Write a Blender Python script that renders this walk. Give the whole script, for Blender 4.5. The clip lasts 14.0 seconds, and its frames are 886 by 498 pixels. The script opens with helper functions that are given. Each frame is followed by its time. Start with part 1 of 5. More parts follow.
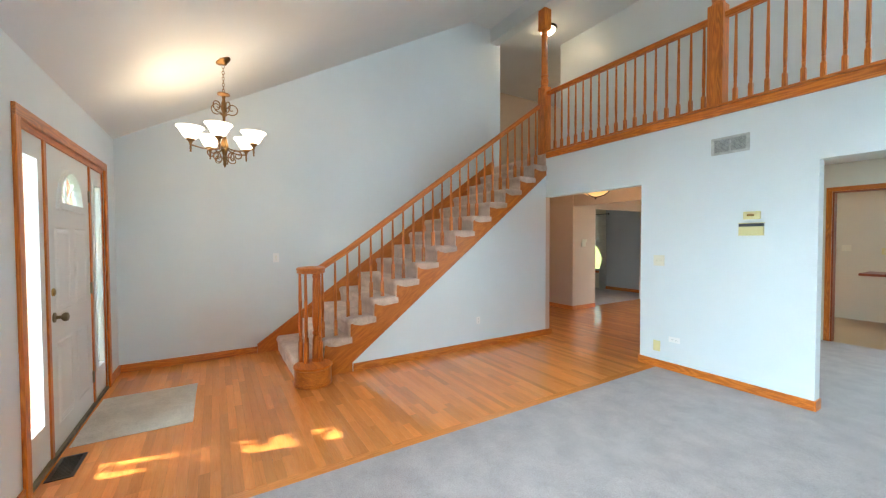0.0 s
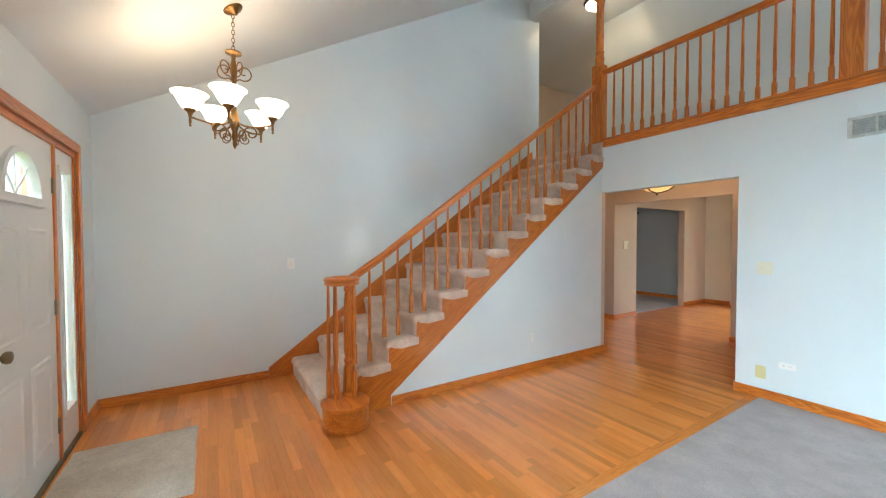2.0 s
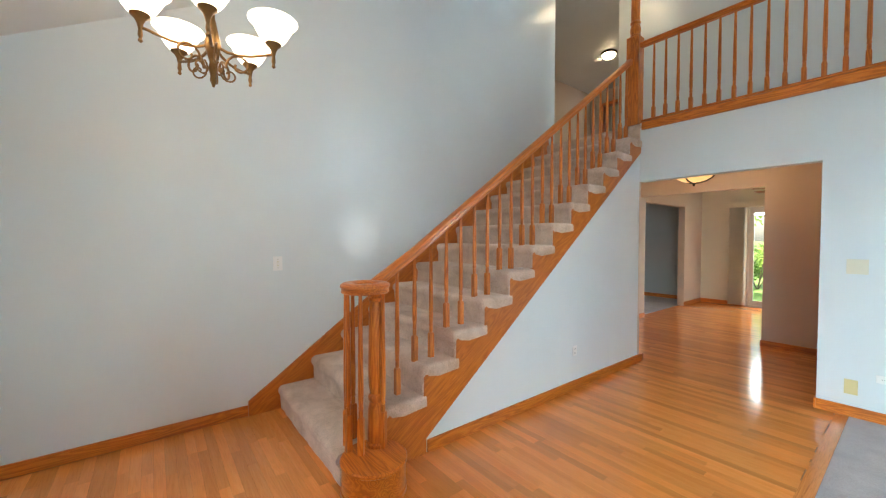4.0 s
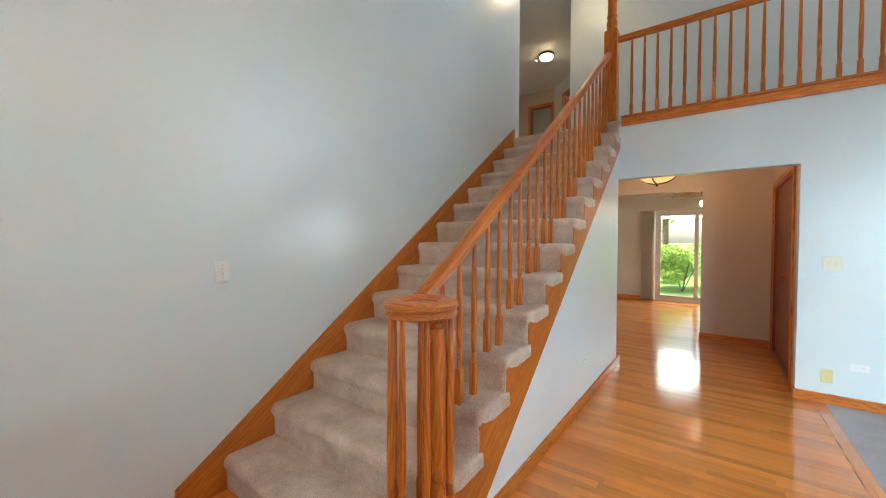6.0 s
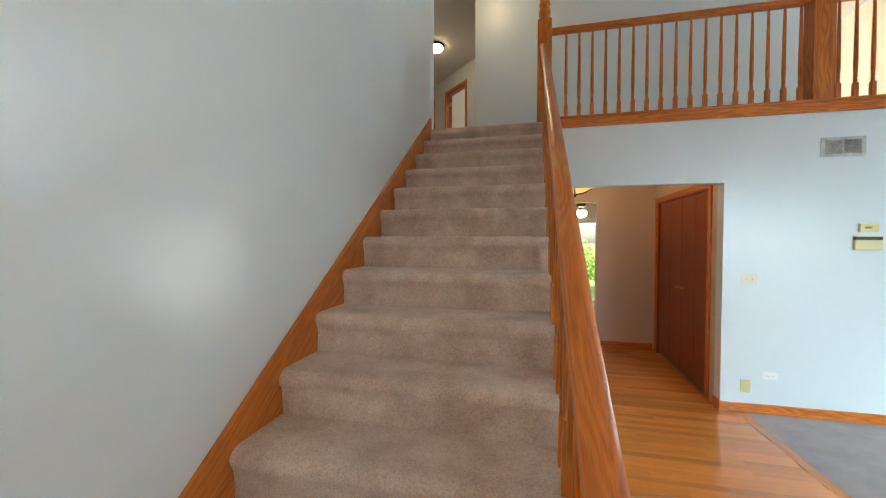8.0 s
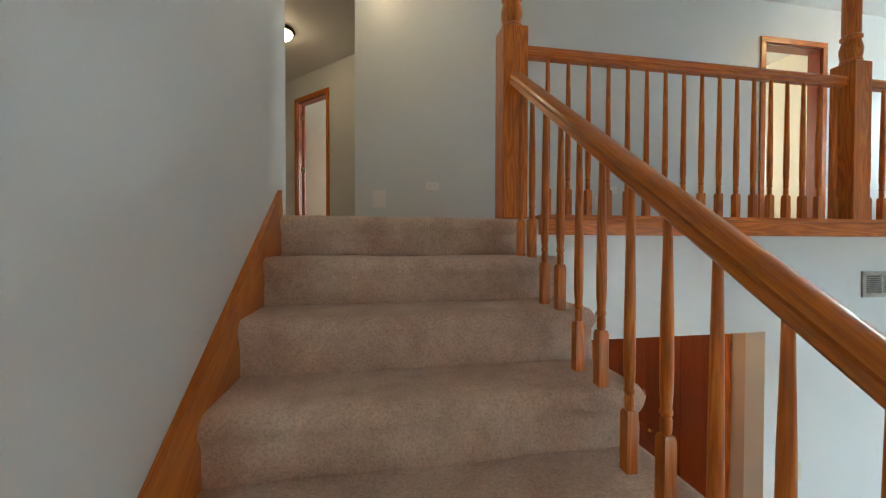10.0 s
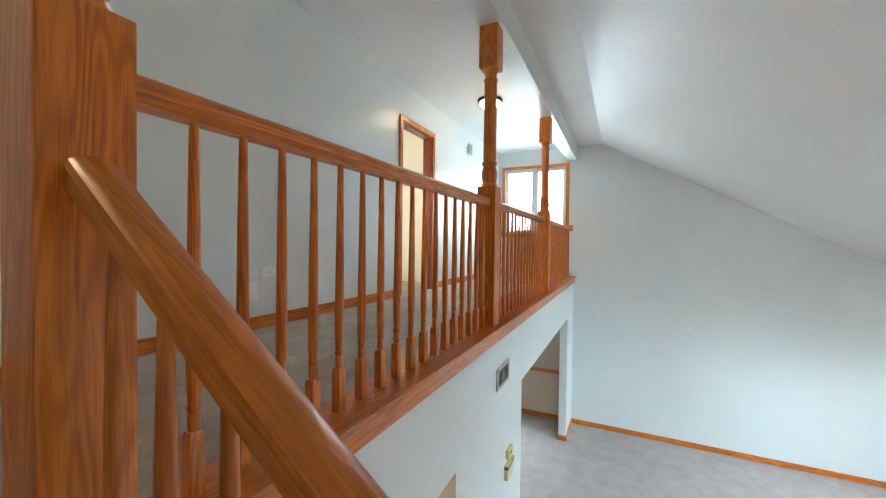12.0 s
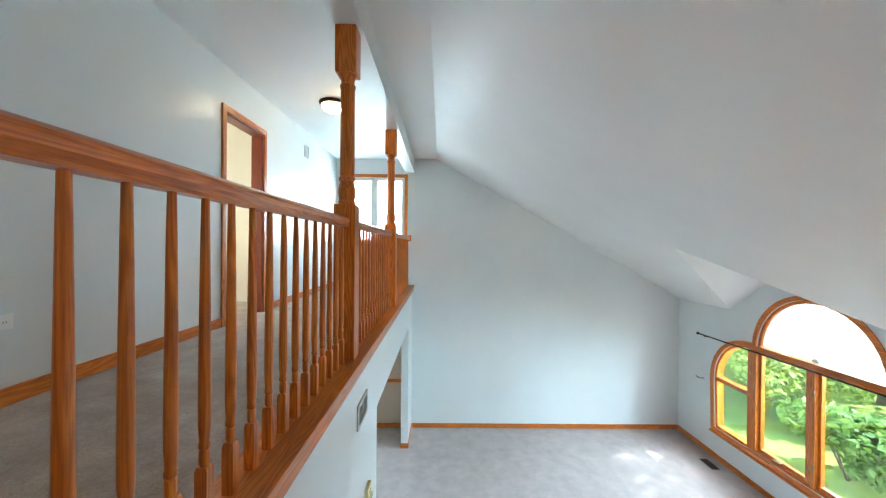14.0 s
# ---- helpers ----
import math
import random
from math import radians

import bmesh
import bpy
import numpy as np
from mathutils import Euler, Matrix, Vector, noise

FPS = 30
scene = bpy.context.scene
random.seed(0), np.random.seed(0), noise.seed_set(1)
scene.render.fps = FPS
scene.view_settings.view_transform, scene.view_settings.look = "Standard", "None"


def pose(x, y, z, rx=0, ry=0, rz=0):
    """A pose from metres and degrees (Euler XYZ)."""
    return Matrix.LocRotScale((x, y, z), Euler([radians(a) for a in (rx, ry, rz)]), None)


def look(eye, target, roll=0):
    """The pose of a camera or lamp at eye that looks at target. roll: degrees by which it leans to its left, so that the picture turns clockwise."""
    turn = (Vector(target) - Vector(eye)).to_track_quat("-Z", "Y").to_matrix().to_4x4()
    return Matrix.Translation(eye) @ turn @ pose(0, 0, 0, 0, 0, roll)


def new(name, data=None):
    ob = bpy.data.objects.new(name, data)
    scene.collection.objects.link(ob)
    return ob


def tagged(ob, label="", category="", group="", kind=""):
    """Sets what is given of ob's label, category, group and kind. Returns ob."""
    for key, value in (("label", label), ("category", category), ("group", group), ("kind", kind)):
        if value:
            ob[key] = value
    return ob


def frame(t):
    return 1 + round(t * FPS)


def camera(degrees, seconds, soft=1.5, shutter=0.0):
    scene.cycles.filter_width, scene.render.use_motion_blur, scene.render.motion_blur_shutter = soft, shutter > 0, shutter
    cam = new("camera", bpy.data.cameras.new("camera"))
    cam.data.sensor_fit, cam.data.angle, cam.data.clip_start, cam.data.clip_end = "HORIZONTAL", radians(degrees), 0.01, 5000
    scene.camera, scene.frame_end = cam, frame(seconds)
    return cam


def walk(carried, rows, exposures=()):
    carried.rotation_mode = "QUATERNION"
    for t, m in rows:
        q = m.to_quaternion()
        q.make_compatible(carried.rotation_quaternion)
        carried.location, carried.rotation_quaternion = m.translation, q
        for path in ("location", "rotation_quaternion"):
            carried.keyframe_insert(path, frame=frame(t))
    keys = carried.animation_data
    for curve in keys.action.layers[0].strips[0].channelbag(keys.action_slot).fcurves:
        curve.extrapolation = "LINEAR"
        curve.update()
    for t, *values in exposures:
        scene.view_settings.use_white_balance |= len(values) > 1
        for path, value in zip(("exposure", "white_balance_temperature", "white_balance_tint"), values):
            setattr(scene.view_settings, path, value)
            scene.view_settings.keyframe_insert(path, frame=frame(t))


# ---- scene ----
cam = camera(99.8, 14.0, soft=1.25)
PATH = [
    (0, (5.221, 1.962, 1.426), (3.514, 3.002, 1.375), -0.2),
    (0.5, (4.969, 1.953, 1.435), (3.266, 3.0, 1.385), -0.3),
    (1, (4.746, 1.947, 1.444), (3.045, 2.996, 1.394), -0.2),
    (1.5, (4.511, 1.927, 1.441), (2.81, 2.978, 1.393), -0.2),
    (2, (4.259, 1.884, 1.454), (2.564, 2.945, 1.402), -0.1),
    (2.5, (4.01, 1.89, 1.446), (2.317, 2.954, 1.393), -0.2),
    (3, (3.765, 1.871, 1.443), (2.095, 2.971, 1.388), -0.2),
    (5.3, (2.552, 1.753, 1.354), (1.19, 3.217, 1.309), 0.2),
    (5.5, (2.44, 1.742, 1.356), (1.126, 3.249, 1.313), 0.2),
    (6, (2.164, 1.704, 1.372), (0.98, 3.315, 1.324), 0.2),
    (6.5, (2.008, 1.778, 1.344), (0.915, 3.452, 1.296), 0.3),
    (7, (1.778, 1.827, 1.36), (0.82, 3.582, 1.314), 0.3),
    (7.2, (1.626, 1.875, 1.354), (0.765, 3.68, 1.315), 0.3),
    (7.7, (1.254, 2.101, 1.423), (0.65, 4.003, 1.381), 0.23),
    (8.25, (0.9, 2.577, 1.632), (0.581, 4.547, 1.584), 0.16),
    (8.8, (0.691, 3.184, 1.96), (0.643, 5.18, 1.9), 0.09),
    (9.2, (0.606, 3.638, 2.229), (0.717, 5.637, 2.167), 0.04),
    (9.5, (0.538, 3.908, 2.341), (0.746, 5.897, 2.307), 0),
    (10, (0.472, 4.303, 2.567), (0.814, 6.274, 2.537), 0.1),
    (10.5, (0.432, 4.66, 2.846), (1.104, 6.543, 2.815), 0.5),
    (11, (0.521, 5.074, 3.134), (1.69, 6.696, 3.084), 0.7),
    (11.5, (0.775, 5.275, 3.26), (2.431, 6.394, 3.222), 0.8),
    (12, (0.866, 5.349, 3.305), (2.668, 6.215, 3.272), 0.7),
    (12.5, (1.03, 5.428, 3.333), (2.926, 6.065, 3.313), 0.5),
    (13, (1.051, 5.496, 3.366), (3.011, 5.895, 3.345), 0.7),
    (13.5, (1.083, 5.565, 3.388), (3.074, 5.762, 3.378), 0.3),
    (14, (1.016, 5.611, 3.446), (3.015, 5.6, 3.434), 0.5),
]
walk(cam, [(t, look(e, g, r)) for t, e, g, r in PATH],
     exposures=[(0.0, 1.6, 6550, 10), (2.5, 1.58, 6600, 10), (7.2, 1.56, 6500, 10), (9.3, 1.2, 6950, 10), (11.2, 1.36, 6900, 10), (12.5, 1.48, 6550, 9), (14.0, 1.5, 6400, 8)])

# ---- world, sun, large lights ----
world = bpy.data.worlds.new("sky")
scene.world = world
world.use_nodes = True
wn = world.node_tree.nodes
sky = wn.new("ShaderNodeTexSky")
sky.sky_type = "NISHITA"
sky.sun_disc = False
sky.sun_elevation = radians(47)
sky.sun_rotation = radians(192)
sky.air_density = 1.2
sky.dust_density = 2.0
wn["Background"].inputs[1].default_value = 0.15
world.node_tree.links.new(sky.outputs[0], wn["Background"].inputs[0])

sun_data = bpy.data.lights.new("sun", "SUN")
sun_data.energy = 5.0
sun_data.angle = radians(0.6)
sun_data.color = (1.0, 0.94, 0.84)
sun = new("sun", sun_data)
sun.matrix_basis = look((2.10, 1.0, 1.35), (2.36, 2.22, 0.0))


def area_lamp(name, eye, target, w, h, watts, color):
    d = bpy.data.lights.new(name, "AREA")
    d.shape, d.size, d.size_y, d.energy, d.color = "RECTANGLE", w, h, watts, color
    o = new(name, d)
    o.matrix_basis = look(eye, target)
    return o


def point_lamp(name, at, watts, color, radius=0.05):
    d = bpy.data.lights.new(name, "POINT")
    d.energy, d.color, d.shadow_soft_size = watts, color, radius
    o = new(name, d)
    o.location = at
    return o


DAY = (0.63, 0.86, 1.0)
WARM = (1.0, 0.72, 0.44)
# sky light through the glazing
area_lamp("window_skylight", (5.6, -1.5, 2.45), (5.8, 6.0, 2.6), 4.2, 2.1, 345, DAY)
# added spot lamp for the bright patch on the stair wall; source unseen
sp_data = bpy.data.lights.new("wall_patch_spot", "SPOT")
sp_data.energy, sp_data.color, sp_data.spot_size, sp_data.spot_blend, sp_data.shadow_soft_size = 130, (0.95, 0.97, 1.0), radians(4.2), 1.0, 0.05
new("wall_patch_spot", sp_data).matrix_basis = look((6.2, 0.55, 1.20), (0.0, 3.34, 1.42))
area_lamp("gallery_skylight", (8.75, 6.87, 4.15), (5.0, 6.87, 3.6), 1.9, 1.7, 95, DAY)
area_lamp("patio_skylight", (1.9, 13.9, 3.4), (1.9, 9.0, 0.3), 4.2, 3.2, 150, (0.9, 0.97, 1.0))
# next two are added lamps beyond blank walls, where no window is built
area_lamp("kitchen_fill", (6.6, 13.1, 2.9), (5.6, 9.5, 0.5), 2.0, 1.6, 26, (1.0, 0.9, 0.75))
area_lamp("family_fill", (-6.0, 8.2, 2.6), (-1.0, 9.8, 0.3), 1.6, 1.6, 170, DAY)
# next two are unseen lamps added inside the upper rooms to brighten them
area_lamp("bedroom_fill", (2.4, 10.2, 3.9), (0.0, 10.5, 3.6), 1.0, 1.2, 16, (0.9, 0.95, 1.0))
area_lamp("gallery_room_fill", (3.2, 10.2, 4.0), (5.9, 9.4, 3.5), 1.2, 1.2, 28, (1.0, 0.95, 0.8))
area_lamp("dining_skylight", (8.75, 7.9, 2.0), (6.0, 7.6, 0.4), 1.1, 0.9, 60, DAY)

# ---- materials ----


def material(name):
    m = bpy.data.materials.new(name)
    m.use_nodes = True
    return m, m.node_tree.nodes, m.node_tree.links, m.node_tree.nodes["Principled BSDF"]


def ramp(nodes, stops):
    r = nodes.new("ShaderNodeValToRGB")
    while len(r.color_ramp.elements) < len(stops):
        r.color_ramp.elements.new(0.5)
    for e, (p, c) in zip(r.color_ramp.elements, stops):
        e.position, e.color = p, (*c, 1)
    return r


def noise_tex(nodes, links, scale, detail=4.0, rough=0.55, stretch=None):
    co = nodes.new("ShaderNodeTexCoord")
    n = nodes.new("ShaderNodeTexNoise")
    n.inputs["Scale"].default_value, n.inputs["Detail"].default_value, n.inputs["Roughness"].default_value = scale, detail, rough
    if stretch:
        mp = nodes.new("ShaderNodeMapping")
        mp.inputs["Scale"].default_value = stretch
        links.new(co.outputs["Object"], mp.inputs[0])
        links.new(mp.outputs[0], n.inputs[0])
    else:
        links.new(co.outputs["Object"], n.inputs[0])
    return n


def bump(nodes, links, src, bsdf, strength, dist):
    b = nodes.new("ShaderNodeBump")
    b.inputs["Strength"].default_value, b.inputs["Distance"].default_value = strength, dist
    links.new(src, b.inputs["Height"])
    links.new(b.outputs[0], bsdf.inputs["Normal"])


def paint(name, color, rough=0.5, var=0.03, grain=0.0006):
    m, n, l, b = material(name)
    big = noise_tex(n, l, 0.9, 3)
    lo = tuple(c * (1 - var) for c in color)
    hi = tuple(min(1, c * (1 + var)) for c in color)
    r = ramp(n, [(0.3, lo), (0.7, hi)])
    l.new(big.outputs[0], r.inputs[0])
    l.new(r.outputs[0], b.inputs["Base Color"])
    b.inputs["Roughness"].default_value = rough
    fine = noise_tex(n, l, 160, 3)
    bump(n, l, fine.outputs[0], b, 0.25, grain)
    return m


def wood(name, axis, dark, mid, light, rough=0.3, slope=0.0, contrast=0.20, spread=0.10, pore=0.45):
    """Varnished oak, its grain along one axis of the object, turned about x by slope degrees."""
    m, n, l, b = material(name)
    co = n.new("ShaderNodeTexCoord")
    turn = n.new("ShaderNodeMapping")
    turn.inputs["Rotation"].default_value = (radians(-slope), 0, 0)
    l.new(co.outputs["Object"], turn.inputs[0])
    info = n.new("ShaderNodeObjectInfo")
    geo = n.new("ShaderNodeNewGeometry")
    rnd = n.new("ShaderNodeMath")
    rnd.operation = "ADD"
    l.new(info.outputs["Random"], rnd.inputs[0])
    l.new(geo.outputs["Random Per Island"], rnd.inputs[1])
    mul = n.new("ShaderNodeMath")
    mul.operation = "MULTIPLY"
    mul.inputs[1].default_value = 41.0
    l.new(rnd.outputs[0], mul.inputs[0])
    shift = n.new("ShaderNodeVectorMath")
    shift.operation = "ADD"
    l.new(turn.outputs[0], shift.inputs[0])
    l.new(mul.outputs[0], shift.inputs[1])

    def stretched(across, along, detail):
        mp = n.new("ShaderNodeMapping")
        s = [across] * 3
        s["xyz".index(axis)] = along
        mp.inputs["Scale"].default_value = s
        l.new(shift.outputs[0], mp.inputs[0])
        t = n.new("ShaderNodeTexNoise")
        t.inputs["Scale"].default_value, t.inputs["Detail"].default_value = 1.0, detail
        l.new(mp.outputs[0], t.inputs[0])
        return t.outputs[0]

    def calc(op, x, y):
        k = n.new("ShaderNodeMath")
        k.operation = op
        for i, v in enumerate((x, y)):
            if isinstance(v, (int, float)):
                k.inputs[i].default_value = v
            elif v is not None:
                l.new(v, k.inputs[i])
        return k.outputs[0]

    rings = calc("SINE", calc("MULTIPLY", stretched(15.0, 1.5, 1.0), 62.0), None)
    soft = stretched(18.0, 1.0, 4.0)
    pores = stretched(330.0, 9.0, 3.0)
    tone = calc("ADD", calc("MULTIPLY", rings, contrast * 0.6), calc("ADD", calc("MULTIPLY", soft, 0.45), 0.30))
    r = ramp(n, [(0.22, dark), (0.5, mid), (0.78, light)])
    l.new(tone, r.inputs[0])
    pr = ramp(n, [(0.36, (0.55, 0.42, 0.34)), (0.50, (1, 1, 1))])
    l.new(pores, pr.inputs[0])
    mm = n.new("ShaderNodeMix")
    mm.data_type, mm.blend_type = "RGBA", "MULTIPLY"
    mm.inputs[0].default_value = pore
    l.new(r.outputs[0], mm.inputs[6])
    l.new(pr.outputs[0], mm.inputs[7])
    hsv = n.new("ShaderNodeHueSaturation")
    val = n.new("ShaderNodeMapRange")
    val.inputs["To Min"].default_value, val.inputs["To Max"].default_value = 1 - spread, 1 + spread
    l.new(calc("FRACT", rnd.outputs[0], None), val.inputs[0])
    l.new(val.outputs[0], hsv.inputs["Value"])
    l.new(mm.outputs[2], hsv.inputs["Color"])
    l.new(hsv.outputs[0], b.inputs["Base Color"])
    b.inputs["Roughness"].default_value = rough
    b.inputs["Coat Weight"].default_value, b.inputs["Coat Roughness"].default_value = 0.25, 0.12
    bump(n, l, pores, b, 0.10, 0.0005)
    return m


OAK = ((0.36, 0.076, 0.007), (0.64, 0.165, 0.015), (0.80, 0.262, 0.034))
oak_x = wood("oak_grain_x", "x", *OAK)
oak_y = wood("oak_grain_y", "y", *OAK)
oak_z = wood("oak_grain_z", "z", *OAK)
oak_slope = wood("oak_grain_slope", "y", *OAK, slope=35.4, contrast=0.14, pore=0.40)
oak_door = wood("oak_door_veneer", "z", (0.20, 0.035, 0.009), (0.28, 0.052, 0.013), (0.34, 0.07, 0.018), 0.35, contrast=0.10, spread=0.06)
FLOOR_OAK = ((0.68, 0.191, 0.0324), (0.824, 0.284, 0.0612), (0.9, 0.372, 0.1035))
oak_floor = wood("oak_floor_strip", "x", *FLOOR_OAK, 0.13, contrast=0.06, spread=0.17, pore=0.2)
floor_gap = paint("floor_joint", (0.42, 0.17, 0.05), 0.6)
wall_paint = paint("wall_paint_pale_blue_grey", (0.76, 0.805, 0.815), 0.30)
ceiling_paint = paint("ceiling_paint_white", (0.81, 0.82, 0.82), 0.5)
# tan carries part of the warm hall light in its colour
warm_tan = paint("wall_tan_warm_lit", (0.62, 0.49, 0.39), 0.45)
cream_paint = paint("wall_paint_cream", (0.72, 0.68, 0.56), 0.5)
grey_paint = paint("wall_paint_grey", (0.50, 0.53, 0.54), 0.5)
white_paint = paint("white_trim_paint", (0.78, 0.77, 0.74), 0.35, 0.015)
ivory = paint("ivory_plastic", (0.80, 0.76, 0.62), 0.35, 0.01)
yellowed = paint("yellowed_plastic", (0.75, 0.66, 0.33), 0.35, 0.02)
white_plastic = paint("white_plastic", (0.90, 0.89, 0.87), 0.3, 0.01)
dark_grey_fill = paint("dark_plastic_and_recess", (0.08, 0.085, 0.09), 0.4)
duct_shade = paint("duct_shade_colour", (0.03, 0.028, 0.025), 0.9)
vinyl_floor = paint("vinyl_floor_tan", (0.46, 0.30, 0.15), 0.3, 0.12)
concrete = paint("outside_siding", (0.55, 0.54, 0.5), 0.8, 0.08)


def carpet_material(name, lo, hi):
    m, n, l, b = material(name)
    big = noise_tex(n, l, 5.0, 4, 0.6)
    mid = noise_tex(n, l, 34.0, 4, 0.7)
    fib = noise_tex(n, l, 130.0, 3, 0.75)
    r1 = ramp(n, [(0.35, lo), (0.68, hi)])
    l.new(big.outputs[0], r1.inputs[0])
    r2 = ramp(n, [(0.3, (0.90, 0.885, 0.87)), (0.7, (1.0, 1.0, 1.0))])
    l.new(mid.outputs[0], r2.inputs[0])
    r3 = ramp(n, [(0.34, (0.74, 0.70, 0.67)), (0.58, (1, 1, 1))])
    l.new(fib.outputs[0], r3.inputs[0])
    last = r1.outputs[0]
    for r in (r2, r3):
        mm = n.new("ShaderNodeMix")
        mm.data_type, mm.blend_type = "RGBA", "MULTIPLY"
        mm.inputs[0].default_value = 1.0
        l.new(last, mm.inputs[6])
        l.new(r.outputs[0], mm.inputs[7])
        last = mm.outputs[2]
    l.new(last, b.inputs["Base Color"])
    b.inputs["Roughness"].default_value = 0.95
    b.inputs["Specular IOR Level"].default_value = 0.1
    b.inputs["Sheen Weight"].default_value = 0.25
    s = n.new("ShaderNodeMath")
    s.operation = "ADD"
    l.new(mid.outputs[0], s.inputs[0])
    l.new(fib.outputs[0], s.inputs[1])
    bump(n, l, s.outputs[0], b, 0.7, 0.0035)
    return m


carpet = carpet_material("cut_pile_carpet_grey_beige", (0.46, 0.40, 0.395), (0.57, 0.50, 0.49))
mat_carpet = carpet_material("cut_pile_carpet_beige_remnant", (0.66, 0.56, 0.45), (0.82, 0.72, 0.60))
# living-room carpet with warmer, brighter stair light put into its colour
carpet_warm_lit = carpet_material("cut_pile_rose_beige_warm_lit", (0.66, 0.465, 0.365), (0.90, 0.70, 0.58))
# same carpet, colour darkened for the shade on the upper floor
carpet_dimmed = carpet_material("cut_pile_rose_beige_dimmed", (0.35, 0.268, 0.21), (0.50, 0.396, 0.322))


def metal(name, color, rough, metallic=1.0):
    m, n, l, b = material(name)
    t = noise_tex(n, l, 30, 4)
    r = ramp(n, [(0.3, tuple(c * 0.7 for c in color)), (0.7, color)])
    l.new(t.outputs[0], r.inputs[0])
    l.new(r.outputs[0], b.inputs["Base Color"])
    b.inputs["Metallic"].default_value, b.inputs["Roughness"].default_value = metallic, rough
    return m


bronze = metal("aged_bronze", (0.30, 0.165, 0.065), 0.36)
brass = metal("polished_brass", (0.75, 0.52, 0.2), 0.25)
antique = metal("antique_brass", (0.30, 0.24, 0.14), 0.35)
black_iron = metal("black_iron", (0.03, 0.03, 0.032), 0.45, 0.6)
vent_metal = metal("painted_vent_metal", (0.62, 0.62, 0.58), 0.5, 0.0)
bronze_dark = metal("dark_bronze", (0.05, 0.035, 0.025), 0.4, 0.7)


def glass_material(name, tint=(1, 1, 1)):
    m, n, l, b = material(name)
    b.inputs["Base Color"].default_value = (*tint, 1)
    b.inputs["Roughness"].default_value = 0.0
    b.inputs["IOR"].default_value = 1.45
    b.inputs["Transmission Weight"].default_value = 1.0
    return m


glass = glass_material("window_glass")


def glowing(name, color, strength, base=(0.8, 0.8, 0.78)):
    m, n, l, b = material(name)
    t = noise_tex(n, l, 25, 3)
    r = ramp(n, [(0.3, tuple(c * 0.85 for c in color)), (0.7, color)])
    l.new(t.outputs[0], r.inputs[0])
    b.inputs["Base Color"].default_value = (*base, 1)
    l.new(r.outputs[0], b.inputs["Emission Color"])
    b.inputs["Emission Strength"].default_value = strength
    b.inputs["Roughness"].default_value = 0.3
    return m


shade_glow = glowing("frosted_shade_lit", (1.0, 0.84, 0.62), 2.1)
dome_glow = glowing("frosted_dome_lit", (1.0, 0.78, 0.48), 11.0)
amber_glow = glowing("amber_glass_lit", (1.0, 0.55, 0.20), 0.45, (0.5, 0.27, 0.10))


def fabric(name, color):
    m, n, l, b = material(name)
    t = noise_tex(n, l, 18, 3)
    r = ramp(n, [(0.3, tuple(c * 0.88 for c in color)), (0.7, color)])
    l.new(t.outputs[0], r.inputs[0])
    l.new(r.outputs[0], b.inputs["Base Color"])
    b.inputs["Roughness"].default_value = 0.85
    tr = n.new("ShaderNodeBsdfTranslucent")
    l.new(r.outputs[0], tr.inputs[0])
    mx = n.new("ShaderNodeMixShader")
    mx.inputs[0].default_value = 0.4
    l.new(b.outputs[0], mx.inputs[1])
    l.new(tr.outputs[0], mx.inputs[2])
    l.new(mx.outputs[0], n["Material Output"].inputs[0])
    return m


arch_shade = fabric("white_pleated_shade", (0.88, 0.88, 0.88))
sheer = fabric("sheer_curtain", (0.85, 0.84, 0.8))


def foliage(name, lo, hi):
    m, n, l, b = material(name)
    geo = n.new("ShaderNodeNewGeometry")
    r = ramp(n, [(0.0, lo), (1.0, hi)])
    l.new(geo.outputs["Random Per Island"], r.inputs[0])
    l.new(r.outputs[0], b.inputs["Base Color"])
    b.inputs["Roughness"].default_value = 0.5
    tr = n.new("ShaderNodeBsdfTranslucent")
    l.new(r.outputs[0], tr.inputs[0])
    mx = n.new("ShaderNodeMixShader")
    mx.inputs[0].default_value = 0.4
    l.new(b.outputs[0], mx.inputs[1])
    l.new(tr.outputs[0], mx.inputs[2])
    l.new(mx.outputs[0], n["Material Output"].inputs[0])
    return m


leaf_light = foliage("leaves_light", (0.30, 0.46, 0.09), (0.60, 0.72, 0.24))
leaf_dark = foliage("leaves_dark", (0.10, 0.22, 0.04), (0.28, 0.44, 0.10))
bark = paint("bark", (0.16, 0.12, 0.09), 0.9, 0.3, 0.01)
lawn = paint("lawn_grass", (0.24, 0.37, 0.09), 0.9, 0.3, 0.02)

# ---- building helpers ----


def world_of(ob):
    return world_of(ob.parent) @ ob.matrix_parent_inverse @ ob.matrix_basis if ob.parent else ob.matrix_basis.copy()


def mesh_of(name, bm, mat, smooth=False):
    bmesh.ops.recalc_face_normals(bm, faces=bm.faces)
    me = bpy.data.meshes.new(name)
    bm.to_mesh(me)
    bm.free()
    me.materials.append(mat)
    if smooth:
        me.shade_smooth()
        me.set_sharp_from_angle(angle=radians(38))
    return me


def part(name, bm, mat, parent=None, label="", smooth=False):
    """Links a bmesh, given in world metres, as one mesh object under a thing."""
    ob = new(name, bm if isinstance(bm, bpy.types.Mesh) else mesh_of(name, bm, mat, smooth))
    if parent:
        ob.parent = parent
        ob.matrix_parent_inverse = world_of(parent).inverted()
    return tagged(ob, label) if label else ob


def thing(name, at, label, category, group="", kind=""):
    ob = new(name)
    ob.empty_display_size = 0.1
    ob.matrix_basis = Matrix.Translation(at)
    return tagged(ob, label, category, group, kind)


